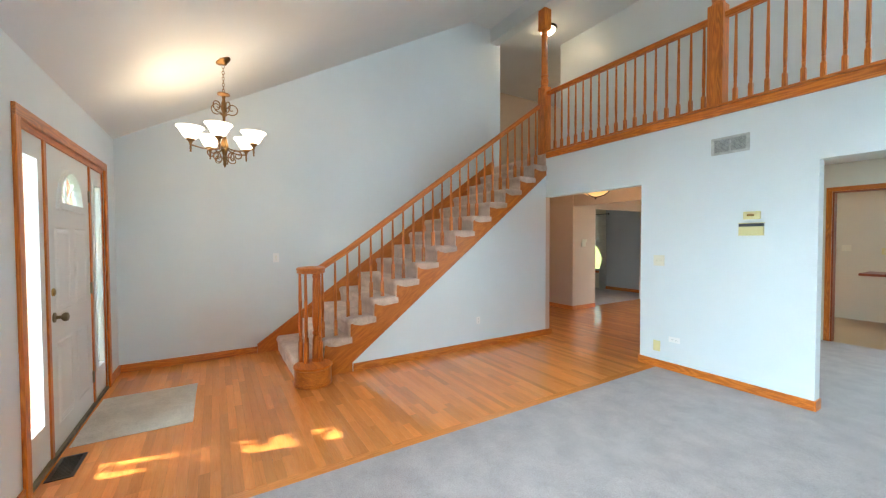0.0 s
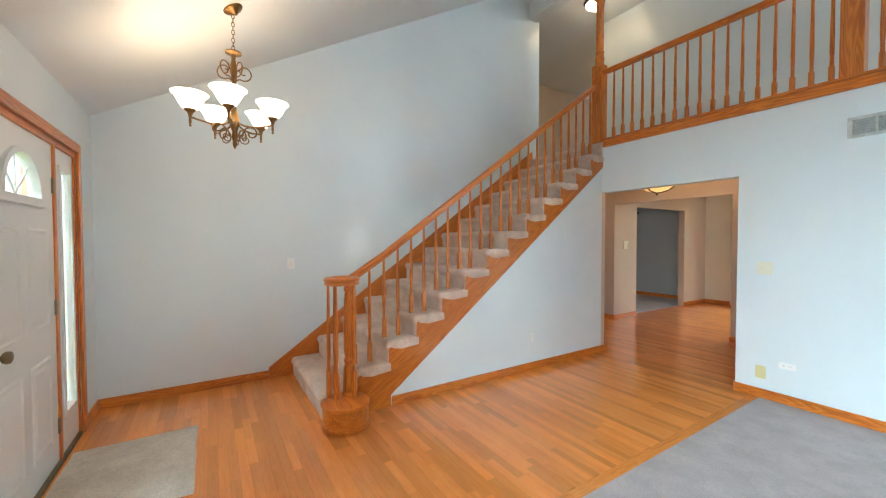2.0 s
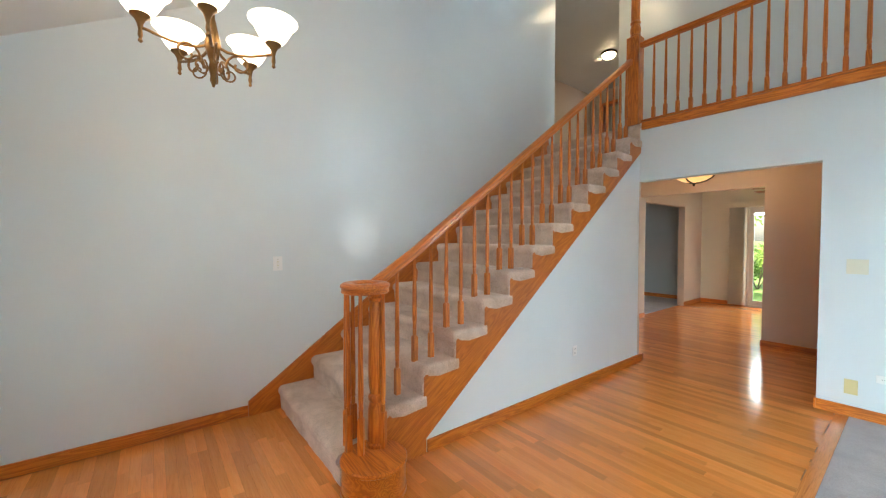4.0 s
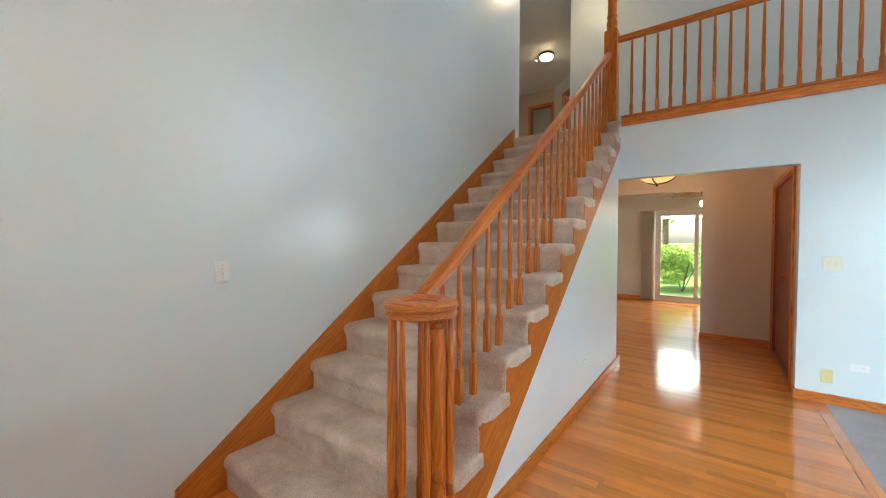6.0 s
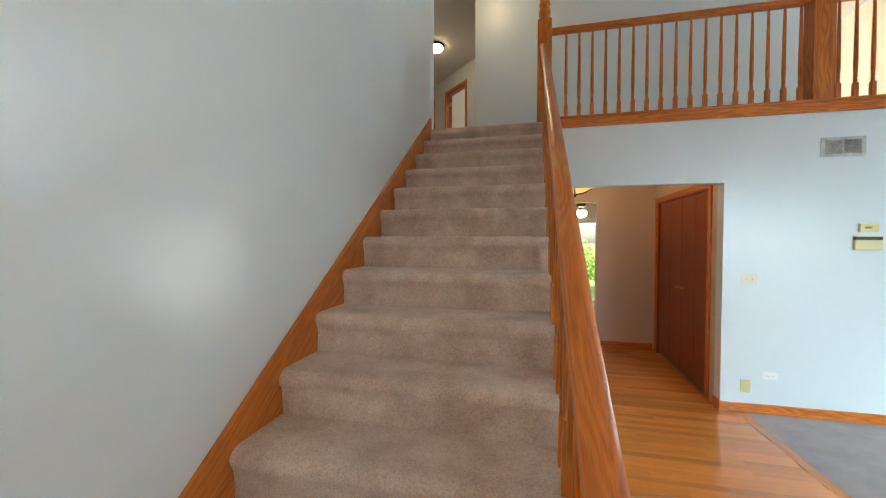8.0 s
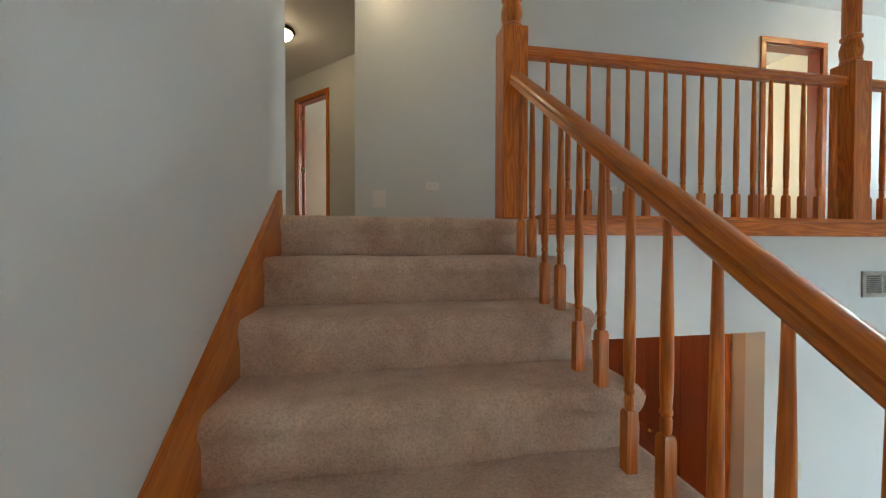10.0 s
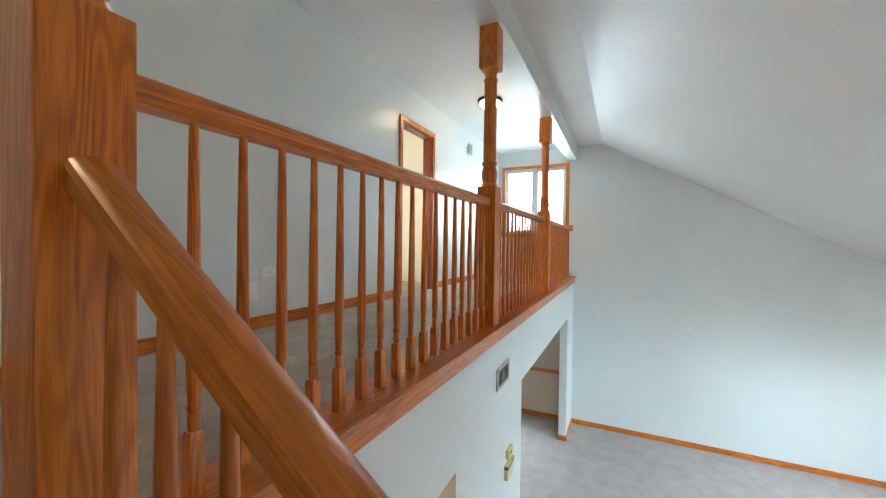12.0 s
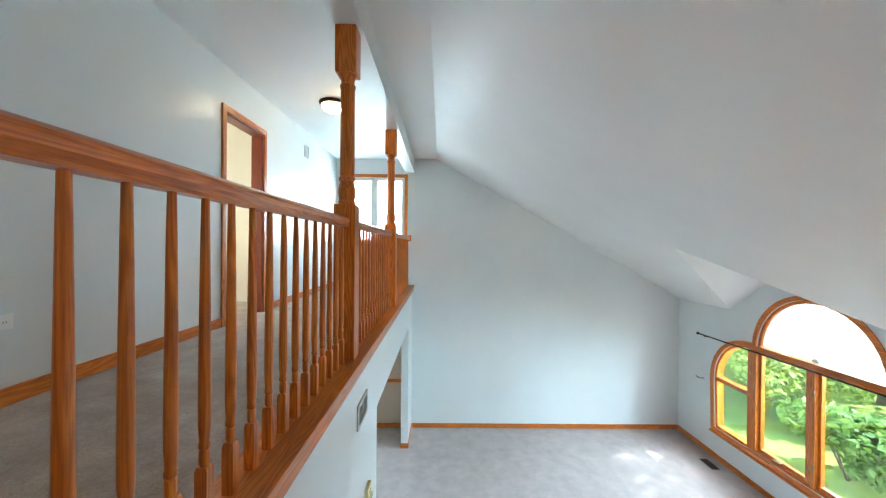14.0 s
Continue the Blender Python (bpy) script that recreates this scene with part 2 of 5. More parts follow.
def structure(name, bm, mat, label, category):
    return tagged(part(name, bm, mat), label, category, kind="structure")


def add_box(bm, lo, hi, bevel=0.0, m=None):
    b2 = bmesh.new()
    bmesh.ops.create_cube(b2, size=1)
    for v in b2.verts:
        v.co = Vector([lo[i] + (v.co[i] + 0.5) * (hi[i] - lo[i]) for i in range(3)])
    if bevel:
        bmesh.ops.bevel(b2, geom=list(b2.edges), offset=bevel, segments=2, affect="EDGES", profile=0.6)
    merge(bm, b2, m)
    return bm


def merge(bm, b2, m=None):
    vs = [bm.verts.new(m @ v.co if m else v.co) for v in b2.verts]
    b2.verts.index_update()
    for f in b2.faces:
        bm.faces.new([vs[v.index] for v in f.verts])
    b2.free()


def box(lo, hi, bevel=0.0, m=None):
    return add_box(bmesh.new(), lo, hi, bevel, m)


def add_lathe(bm, profile, center=(0, 0, 0), seg=20, m=None, a0=0.0):
    """Turned shape: (radius, height) pairs round the z axis."""
    rings = []
    for r, z in profile:
        ring = []
        for i in range(seg):
            a = a0 + 2 * math.pi * i / seg
            p = Vector((center[0] + r * math.cos(a), center[1] + r * math.sin(a), center[2] + z))
            ring.append(bm.verts.new(m @ p if m else p))
        rings.append(ring)
    for a, b in zip(rings, rings[1:]):
        for i in range(seg):
            j = (i + 1) % seg
            bm.faces.new((a[i], a[j], b[j], b[i]))
    bm.faces.new(rings[0][::-1])
    bm.faces.new(rings[-1])
    return bm


def lathe(profile, center=(0, 0, 0), seg=20, m=None, a0=0.0):
    return add_lathe(bmesh.new(), profile, center, seg, m, a0)


def add_sweep(bm, points, outline, closed=False, up=Vector((0, 0, 1))):
    """Carries a 2D outline (across, up) along points."""
    rings = []
    pts = [Vector(p) for p in points]
    n = len(pts)
    for i, p in enumerate(pts):
        a = pts[(i - 1) % n] if closed or i else p
        b = pts[(i + 1) % n] if closed or i < n - 1 else p
        d = (b - a).normalized()
        side = d.cross(up)
        side = side.normalized() if side.length > 1e-4 else Vector((1, 0, 0))
        top = side.cross(d).normalized()
        rings.append([bm.verts.new(p + side * u + top * v) for u, v in outline])
    k = len(outline)
    pairs = list(zip(rings, rings[1:])) + ([(rings[-1], rings[0])] if closed else [])
    for a, b in pairs:
        for i in range(k):
            j = (i + 1) % k
            bm.faces.new((a[i], a[j], b[j], b[i]))
    if not closed:
        bm.faces.new(rings[0][::-1])
        bm.faces.new(rings[-1])
    return bm


def circle(r, seg=8):
    return [(r * math.cos(2 * math.pi * i / seg), r * math.sin(2 * math.pi * i / seg)) for i in range(seg)]


def slab(outer, holes, put, depth):
    """A flat plate with holes. put(u, v, w) gives the place of a point of the plan at depth w."""
    from mathutils.geometry import tessellate_polygon
    loops = [outer] + list(holes)
    flat = [p for lp in loops for p in lp]
    tris = tessellate_polygon([[Vector((u, v, 0)) for u, v in lp] for lp in loops])
    bm = bmesh.new()
    front = [bm.verts.new(put(u, v, 0)) for u, v in flat]
    back = [bm.verts.new(put(u, v, depth)) for u, v in flat]
    for t in tris:
        bm.faces.new([front[i] for i in t])
        bm.faces.new([back[i] for i in t][::-1])
    s = 0
    for lp in loops:
        for i in range(len(lp)):
            a, b = s + i, s + (i + 1) % len(lp)
            bm.faces.new((front[a], front[b], back[b], back[a]))
        s += len(lp)
    return bm


def rect(u0, v0, u1, v1):
    return [(u0, v0), (u1, v0), (u1, v1), (u0, v1)]

# ---- plan ----
H = 2.70                      # upper floor
RISE, RUN, N = H / 14, 0.272, 14
YN = 6.145                    # nosing of the landing
XF = 8.11                     # far side wall
YF = 1.05                     # front wall
YG = 6.15                     # wall under the gallery
YB = 7.60                     # back wall of the gallery
ZC, ZH, ZL = 5.10, 4.85, 2.44  # upper ceiling, header soffit, lower ceiling
YP = 5.70                     # where the vault meets the flat strip
SLOPE = (ZC - 2.5) / (YP - YF)
XS = 1.2815                   # face of the wall under the stairs
DX0, DX1, DS = 0.40, 2.24, 0.05         # entrance opening
WC, WS = 5.56, 1.60           # window centre and half width


def arc(cu, cv, r, a0, a1, n=14):
    return [(cu + r * math.cos(radians(a0 + (a1 - a0) * i / n)), cv + r * math.sin(radians(a0 + (a1 - a0) * i / n))) for i in range(n + 1)]


def window_outline(o=0.0):
    """Half-round centre with quarter-round wings, grown by o."""
    pts = [(WC - WS - o, 0.50 - o), (WC + WS + o, 0.50 - o)]
    pts += arc(WC + 0.93, 1.32, 0.70 + o, 0, 90, 10)
    pts += arc(WC, 2.02, 0.80 + o, 0 if o == 0 else math.degrees(math.asin(o / (0.80 + o))), 180 if o == 0 else 180 - math.degrees(math.asin(o / (0.80 + o))), 20)
    pts += arc(WC - 0.93, 1.32, 0.70 + o, 90, 180, 10)
    return pts


def front(u, v, w):
    return (u, YF - w, v)


structure("wall_front", slab([(-0.12, 0), (DX0 + DS, 0), (DX0 + DS, 2.11), (DX1 + DS, 2.11), (DX1 + DS, 0), (XF + 0.12, 0), (XF + 0.12, 2.5), (WC + 1.3, 2.5), (WC, 3.46), (WC - 1.3, 2.5), (-0.12, 2.5)],
                             [window_outline()], front, 0.16), wall_paint, "pale blue-grey painted front wall with door and arched window", "wall")
structure("wall_stair", slab([(0.84, 0), (6.35, 0), (6.35, ZC + 0.1), (YP, ZC + 0.1), (0.84, 2.38)], [], lambda u, v, w: (-w, u, v), 0.12), wall_paint,
          "tall pale painted wall beside the staircase", "wall")
structure("wall_gallery", slab([(XS, 2.045), (2.735, 2.045), (2.735, 0), (4.215, 0), (4.215, 2.07), (7.373, 2.07), (7.373, 0), (XF, 0), (XF, 2.695), (XS, 2.695)],
                               [], lambda u, v, w: (u, YG + w, v), 0.12), wall_paint, "pale painted wall with two openings under the gallery", "wall")
structure("wall_dining_side", slab([(6.27, 0), (11.6, 0), (11.6, ZL), (6.27, ZL)], [rect(7.305, 0.67, 8.50, 2.0)], lambda u, v, w: (XF + w, u, v), 0.14), warm_tan, "tan dining room wall with a window", "wall")
structure("wall_far", slab([(0.84, 0), (6.27, 0), (6.27, ZL), (11.6, ZL), (11.6, ZC + 0.1), (YP, ZC + 0.1), (0.84, 2.38)], [rect(6.31, 3.52, 7.47, 4.75)], lambda u, v, w: (XF + w, u, v), 0.14), wall_paint,
          "pale painted side wall rising to the vaulted ceiling", "wall")


def stringer_low(y):
    return 0.10 + (y - 3.205) * (2.36 - 0.10) / (6.14 - 3.205)


structure("wall_under_stair", slab([(3.11, 0), (6.15, 0), (6.15, stringer_low(6.15) + 0.06), (3.11, 0.1)], [], lambda u, v, w: (XS - 0.0005 - w, u, v), 0.10), wall_paint,
          "triangular painted wall under the staircase", "wall")

# vaulted ceiling with a gabled dormer over the window, and the flat strip
bm = bmesh.new()


def sl(x, y):
    return (x, y, 2.5 + (y - YF) * SLOPE)


ya = YF + (3.46 - 2.5) / SLOPE
for poly in ([sl(-0.12, 0.84), sl(WC - 1.3, 0.84), sl(WC - 1.3, YF), (WC, ya, 3.46), sl(WC, YP), sl(-0.12, YP)],
             [sl(XF + 0.12, 0.84), sl(XF + 0.12, YP), sl(WC, YP), (WC, ya, 3.46), sl(WC + 1.3, YF), sl(WC + 1.3, 0.84)],
             [(WC - 1.3, YF, 2.5), (WC - 1.3, 0.84, 2.5), (WC, 0.84, 3.46), (WC, ya, 3.46)],
             [(WC + 1.3, YF, 2.5), (WC, ya, 3.46), (WC, 0.84, 3.46), (WC + 1.3, 0.84, 2.5)],
             [(-0.12, YP, ZC), (XF + 0.12, YP, ZC), (XF + 0.12, 6.2, ZC), (-0.12, 6.2, ZC)]):
    lo = [bm.verts.new(p) for p in poly]
    hi = [bm.verts.new((p[0], p[1], p[2] + 0.12)) for p in poly]
    bm.faces.new(lo)
    bm.faces.new(hi[::-1])
    for i in range(len(lo)):
        j = (i + 1) % len(lo)
        bm.faces.new((lo[i], lo[j], hi[j], hi[i]))
structure("ceiling_vault", bm, ceiling_paint, "white vaulted ceiling with a small gabled dormer", "ceiling")
structure("header_beam", box((0.001, 6.13, ZH), (XF, 6.30, ZC + 0.02)), wall_paint, "painted drywall header beam above the gallery posts", "beam")
structure("ceiling_gallery", box((-2.2, 6.2, ZC), (XF + 0.1, 11.2, ZC + 0.12)), ceiling_paint, "flat white ceiling over the gallery and hall", "ceiling")

# upper floor
structure("floor_upper", slab([(-2.2, 6.27), (XS, 6.27), (XS, YG + 0.002), (XF, YG + 0.002), (XF, 11.2), (-2.2, 11.2)], [], lambda u, v, w: (u, v, ZL + w), H - 0.02 - ZL), ceiling_paint, "upper floor slab and lower ceiling", "floor")
structure("floor_carpet_upper", slab([(-2.2, 6.28), (1.302, 6.28), (1.302, 6.29), (XF - 0.001, 6.29), (XF - 0.001, 11.19), (-2.2, 11.19)], [], lambda u, v, w: (u, v, H - 0.019 + w), 0.0155), carpet_dimmed, "rose-beige carpet on the gallery and upstairs hall, darkened for shade", "carpet")
structure("wall_gallery_back", slab([(0.275, H), (4.455, H), (4.455, 4.67), (5.185, 4.67), (5.185, H), (XF, H), (XF, ZC), (0.275, ZC)], [], lambda u, v, w: (u, YB + w, v), 0.12), wall_paint,
          "pale painted back wall of the gallery", "wall")
structure("wall_hall_side", box((0.275, YB + 0.12, H), (0.395, 9.36, ZC)), wall_paint, "painted side wall of the upstairs hall", "wall")
# angled wall with the bedroom door
ang0, ang1 = Vector((-1.10, 10.72, 0)), Vector((0.35, 9.27, 0))
ad = (ang1 - ang0).normalized()
an = Vector((ad.y, -ad.x, 0)) * -1


def angled(u, v, w):
    p = ang0 + ad * u + an * w
    return (p.x, p.y, v)


structure("wall_hall_angled", slab([(0, H), (0.50, H), (0.50, 4.72), (1.20, 4.72), (1.20, H), (1.98, H), (1.98, ZC), (0, ZC)], [], angled, 0.12), wall_paint, "pale angled wall with a bedroom doorway", "wall")
structure("wall_hall_end", slab([(-2.2, H), (-1.72, H), (-1.72, 4.72), (-1.18, 4.72), (-1.18, H), (-0.98, H), (-0.98, ZC), (-2.2, ZC)], [], lambda u, v, w: (u, 10.75 + w, v), 0.12), warm_tan,
          "end wall of the upstairs hall with a doorway", "wall")
structure("wall_hall_left", box((-2.2, 6.2, H), (-2.08, 11.2, ZC)), warm_tan, "side wall of the upstairs hall", "wall")
structure("wall_hall_south", box((-2.2, 6.05, H), (-0.121, 6.349, ZC - 0.002)), wall_paint, "short wall behind the top of the stairs", "wall")
structure("wall_upper_rooms", slab([(-2.2, H), (XF, H), (XF, ZC), (-2.2, ZC)], [], lambda u, v, w: (u, 11.1 + w, v), 0.1), cream_paint, "wall of the rooms behind the gallery", "wall")
structure("wall_bedroom_side", box((5.9, YB + 0.12, H), (6.0, 11.1, ZC)), cream_paint, "wall inside the room behind the gallery", "wall")

# lower floor beyond the openings
structure("wall_under_landing", box((-3.6, YG + 0.001, 0), (1.245, YG + 0.12, ZL)), warm_tan, "tan wall closing the space under the landing", "wall")
structure("wall_hall_west", box((-3.6, 8.05, 0), (0.0899, 8.17, ZL)), warm_tan, "tan painted wall of the lower hall", "wall")
structure("wall_hall_pier", slab([(8.05, 0), (8.75, 0), (8.75, 2.06), (10.55, 2.06), (10.55, 0), (11.5, 0), (11.5, ZL), (8.05, ZL)], [], lambda u, v, w: (0.21 - w, u, v), 0.12), warm_tan,
          "tan wall with a wide opening to the family room", "wall")
structure("wall_hall_back", slab([(0.21, 2.08), (1.985, 2.08), (1.985, 0), (3.45, 0), (3.45, ZL), (0.21, ZL)], [], lambda u, v, w: (u, 8.07 + w, v), 0.12), warm_tan,
          "tan wall of the lower hall with an opening to the dinette", "wall")
structure("wall_closet", slab([(6.27, 0), (6.42, 0), (6.42, 2.04), (7.92, 2.04), (7.92, 0), (8.07, 0), (8.07, ZL), (6.27, ZL)], [], lambda u, v, w: (2.735 + w, u, v), 0.11), warm_tan,
          "tan wall holding the closet doors", "wall")
structure("wall_closet_back", box((3.35, 6.27, 0), (3.45, 8.07, ZL)), cream_paint, "wall between closet and dining room", "wall")
structure("wall_north", slab([(-4.6, 0), (1.0, 0), (1.0, 2.06), (2.95, 2.06), (2.95, 0), (XF, 0), (XF, ZL), (-4.6, ZL)],
                              [rect(-2.42, 0.5, -1.58, 2.02)], lambda u, v, w: (u, 11.5 + w, v), 0.14), cream_paint, "cream outer wall with patio door and window", "wall")
structure("wall_family_grey", box((-1.45, 11.46, 0), (0.06, 11.498, ZL)), grey_paint, "grey painted wall of the family room", "wall")
structure("wall_family_west", box((-4.6, 6.2, 0), (-4.48, 11.5, ZL)), grey_paint, "outer side wall of the family room", "wall")
structure("ceiling_family", box((-4.6, 6.27, ZL), (-2.2, 11.6, ZL + 0.2)), ceiling_paint, "white ceiling of the family room", "ceiling")
structure("ceiling_rear", box((-2.2, 11.2, ZL), (XF, 11.6, ZL + 0.2)), ceiling_paint, "white ceiling at the rear of the house", "ceiling")
structure("wall_dining_north", slab([(3.45, 0), (3.62, 0), (3.62, 2.06), (6.6, 2.06), (6.6, 0), (XF, 0), (XF, ZL), (3.45, ZL)], [], lambda u, v, w: (u, 9.2 + w, v), 0.12), cream_paint,
          "cream dining room wall with a wood-cased opening", "wall")

# floors
structure("ground_slab", box((-4.6, 0.84, -0.3), (XF + 0.14, 11.64, -0.02)), concrete, "house floor slab", "floor")
structure("floor_carpet_living", box((2.925, YF, -0.019), (XF, 9.20, 0.0)), carpet, "beige cut-pile carpet in living and dining room", "carpet")
structure("floor_carpet_family", box((-4.48, 8.25, -0.019), (0.10, 11.46, 0.0)), carpet, "beige carpet in the family room", "carpet")
structure("floor_vinyl_kitchen", box((2.96, 9.205, -0.019), (XF, 11.5, -0.001)), vinyl_floor, "tan vinyl kitchen floor", "floor")
structure("floor_underlay", box((-4.48, YF, -0.0195), (2.924, 11.5, -0.006)), floor_gap, "dark joints beneath the oak strip floor", "floor")


def trim(name, parts_, mat, label="stained oak baseboard along the wall"):
    b = bmesh.new()
    for lo, hi in parts_:
        add_box(b, lo, hi, 0.004)
    structure(name, b, mat, label, "baseboard")


BH, BT = 0.085, 0.014
trim("baseboard_front", [((0, YF, 0), (DX0 + DS - 0.057, YF + BT, BH)), ((DX1 + DS + 0.057, YF, 0), (XF, YF + BT, BH))], oak_x)
trim("baseboard_stair_wall", [((0, YF + BT, 0), (BT, 2.389, BH))], oak_y)
trim("baseboard_under_stair", [((XS, 3.215, 0), (XS + BT, YG + 0.12, BH))], oak_y)
trim("baseboard_gallery_wall", [((2.735, YG - BT, 0), (4.215, YG, BH)), ((7.373, YG - BT, 0), (XF - BT, YG, BH))], oak_x)
trim("baseboard_gallery_jambs", [((2.735 - BT, YG - BT, 0), (2.735, YG + 0.12, BH)), ((4.215, YG - BT, 0), (4.215 + BT, YG + 0.12, BH)), ((7.373 - BT, YG - BT, 0), (7.373, YG + 0.13, BH))], oak_y)
trim("baseboard_far_wall", [((XF - BT, YF + BT, 0), (XF, YG - BT, BH)), ((XF - BT, YG + 0.13, 0), (XF, 9.2, BH))], oak_y)
trim("chair_rail_dining", [((XF - 0.02, YG + 0.125, 0.86), (XF, 7.233, 0.93)), ((XF - 0.02, 8.572, 0.86), (XF, 9.2, 0.93))], oak_y, "oak chair rail on the dining room wall")
trim("baseboard_hall", [((-1.0, 8.05 - BT, 0), (0.21 + BT, 8.05, BH)), ((1.985, 8.07 - BT, 0), (2.735, 8.07, BH)), ((0.2, 11.486, 0), (1.0, 11.5, BH))], oak_x)
trim("baseboard_hall_pier", [((0.21, 8.05, 0), (0.21 + BT, 8.75, BH)), ((0.21, 10.55, 0), (0.21 + BT, 11.5, BH)), ((1.985 - BT, 8.07 - BT, 0), (1.985, 8.19, BH))], oak_y)
trim("baseboard_family", [((-1.45, 11.445, 0), (0.06, 11.458, BH))], oak_x)
trim("baseboard_gallery", [((0.275 - BT, YB - BT, H), (4.39, YB, H + BH)), ((5.25, YB - BT, H), (XF, YB, H + BH))], oak_x)
trim("baseboard_upstairs_hall", [((0.275 - BT, YB, H), (0.275, 9.3, H + BH)), ((XF - BT, 6.32, H), (XF, YB - BT, H + BH))], oak_y)
b = bmesh.new()
m_ang = Matrix.Translation(ang0) @ Matrix(((ad.x, an.x, 0, 0), (ad.y, an.y, 0, 0), (0, 0, 1, 0), (0, 0, 0, 1)))
add_box(b, (0, -BT, H), (0.44, 0, H + BH), 0, m_ang)
add_box(b, (1.26, -BT, H), (1.98, 0, H + BH), 0, m_ang)
structure("baseboard_angled", b, oak_x, "stained oak baseboard on the angled wall", "baseboard")
trim("fascia_gallery", [((1.304, 6.122, 2.613), (XF - 0.001, 6.149, 2.696))], oak_x, "stained oak fascia board under the gallery railing")
trim("shoe_plank_gallery", [((1.304, 6.105, 2.6965), (XF - 0.001, 6.31, 2.718))], oak_x, "stained oak shoe plank carrying the gallery balusters")


def casing(name, put_m, u0, u1, top, bottom, w=0.06, t=0.018, label="stained oak door casing", jamb=0.12):
    """Door casing in a local frame: u along the wall, -y towards the viewer."""
    root = thing(name, put_m @ Vector((0.5 * (u0 + u1), 0, bottom)), label, "door frame", kind="structure")
    part("jamb_left", box((u0 - w, -t, bottom), (u0, 0, top), 0.004, put_m), oak_z, root)
    part("jamb_right", box((u1, -t, bottom), (u1 + w, 0, top), 0.004, put_m), oak_z, root)
    part("head", box((u0 - w, -t, top), (u1 + w, 0, top + w), 0.004, put_m), oak_x, root)
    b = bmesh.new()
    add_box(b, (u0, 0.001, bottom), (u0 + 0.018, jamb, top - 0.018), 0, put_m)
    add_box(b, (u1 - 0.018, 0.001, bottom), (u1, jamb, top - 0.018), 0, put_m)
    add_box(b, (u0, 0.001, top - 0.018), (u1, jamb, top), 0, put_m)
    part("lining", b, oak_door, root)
    return root


casing("door_frame_gallery", Matrix.Translation((0, YB, 0)), 4.455, 5.185, 4.67, H)
casing("door_frame_bedroom", m_ang, 0.50, 1.20, 4.72, H)
casing("door_frame_hall_end", Matrix.Translation((0, 10.75, 0)), -1.72, -1.18, 4.72, H)
casing("door_frame_dining", Matrix.Translation((0, 9.2, 0)), 3.62, 6.6, 2.06, 0)
m_close = Matrix.Translation((2.735, 0, 0)) @ Matrix.Rotation(radians(-90), 4, "Z")
casing("closet_frame", m_close, -7.92, -6.42, 2.04, 0)

# ---- staircase ----
stair = thing("staircase", (0.65, 4.4, 0), "straight carpeted staircase with oak skirt boards and stringer", "stairs")


def nose(k):
    return YN - (N - k) * RUN, k * RISE


def step_bm(k):
    """One carpeted step: tread with rounded nosing and the riser under it."""
    y, z = nose(k)
    x0, x1 = 0.022, 1.302
    r = 0.044
    pts = [(y + RUN + 0.05, z)]
    pts += [(y + r + r * math.cos(a), z - r + r * math.sin(a)) for a in [radians(90 + 15 * i) for i in range(10)]]
    pts += [(y + 0.019, z - 0.095), (y + 0.022, z - 0.14), (y + 0.022, z - RISE), (y + 0.045, z - RISE - 0.004), (y + 0.074, z - 0.10), (y + RUN + 0.05, z - 0.07)]
    bm = bmesh.new()
    xs = [x0 + (x1 - 0.03 - x0) * i / 30 for i in range(31)] + [x1 - 0.014, x1 - 0.004, x1]
    fold = {31: 0.003, 32: 0.010, 33: 0.022}
    rings = []
    for i, x in enumerate(xs):
        ring = []
        d = fold.get(i, 0.0)
        for j, (py, pz) in enumerate(pts):
            lump = 0.008 * noise.noise(Vector((x * 5, py * 8, pz * 8 + k))) + 0.005 * noise.noise(Vector((x * 17, py * 17, pz * 17 + k))) + 0.002 * noise.noise(Vector((x * 60, py * 60, pz * 60)))
            inset = 0.014 if (pz < z - 0.085) and i > 30 else 0
            on_nose = py < y + 0.09 and pz > z - 0.10
            ring.append(bm.verts.new((x - inset, py + lump + (d if on_nose else 0), pz + lump * 0.5 - (d if pz > z - 0.03 else (-d if on_nose else 0)))))
        rings.append(ring)
    for a, c in zip(rings, rings[1:]):
        for j in range(len(pts)):
            n2 = (j + 1) % len(pts)
            bm.faces.new((a[j], a[n2], c[n2], c[j]))
    bm.faces.new(rings[0][::-1])
    bm.faces.new(rings[-1])
    return bm


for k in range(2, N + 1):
    part("carpeted_step", step_bm(k), carpet_warm_lit, stair, smooth=True)
# the first step runs out into a rounded oak drum under the newel
NX, NY = 1.40, 2.77
y1, z1 = nose(1)
b = step_bm(1)
for v in b.verts:
    if v.co.x > 1.25:
        v.co.x = 1.262
part("carpeted_step", b, carpet_warm_lit, stair, smooth=True)
part("starting_drum", lathe([(0.178, 0.0), (0.182, 0.006), (0.182, 0.03), (0.176, 0.036), (0.176, 0.165), (0.184, 0.172), (0.186, 0.186), (0.180, 0.193), (0.05, 0.194)], (NX, NY, 0), 40), oak_x, stair, smooth=True)


def skirt(y):
    return RISE + (y - nose(1)[0]) * RISE / RUN


# wall skirt board
b = slab([(2.39, 0), (2.90, 0), (YN + 0.1, skirt(YN) - 0.36), (YN + 0.04, skirt(YN + 0.04) + 0.09), (2.57, skirt(2.57) + 0.075), (2.39, BH + 0.03)], [], lambda u, v, w: (0.0015 + w, u, v), 0.02)
part("wall_skirt_board", b, oak_slope, stair)
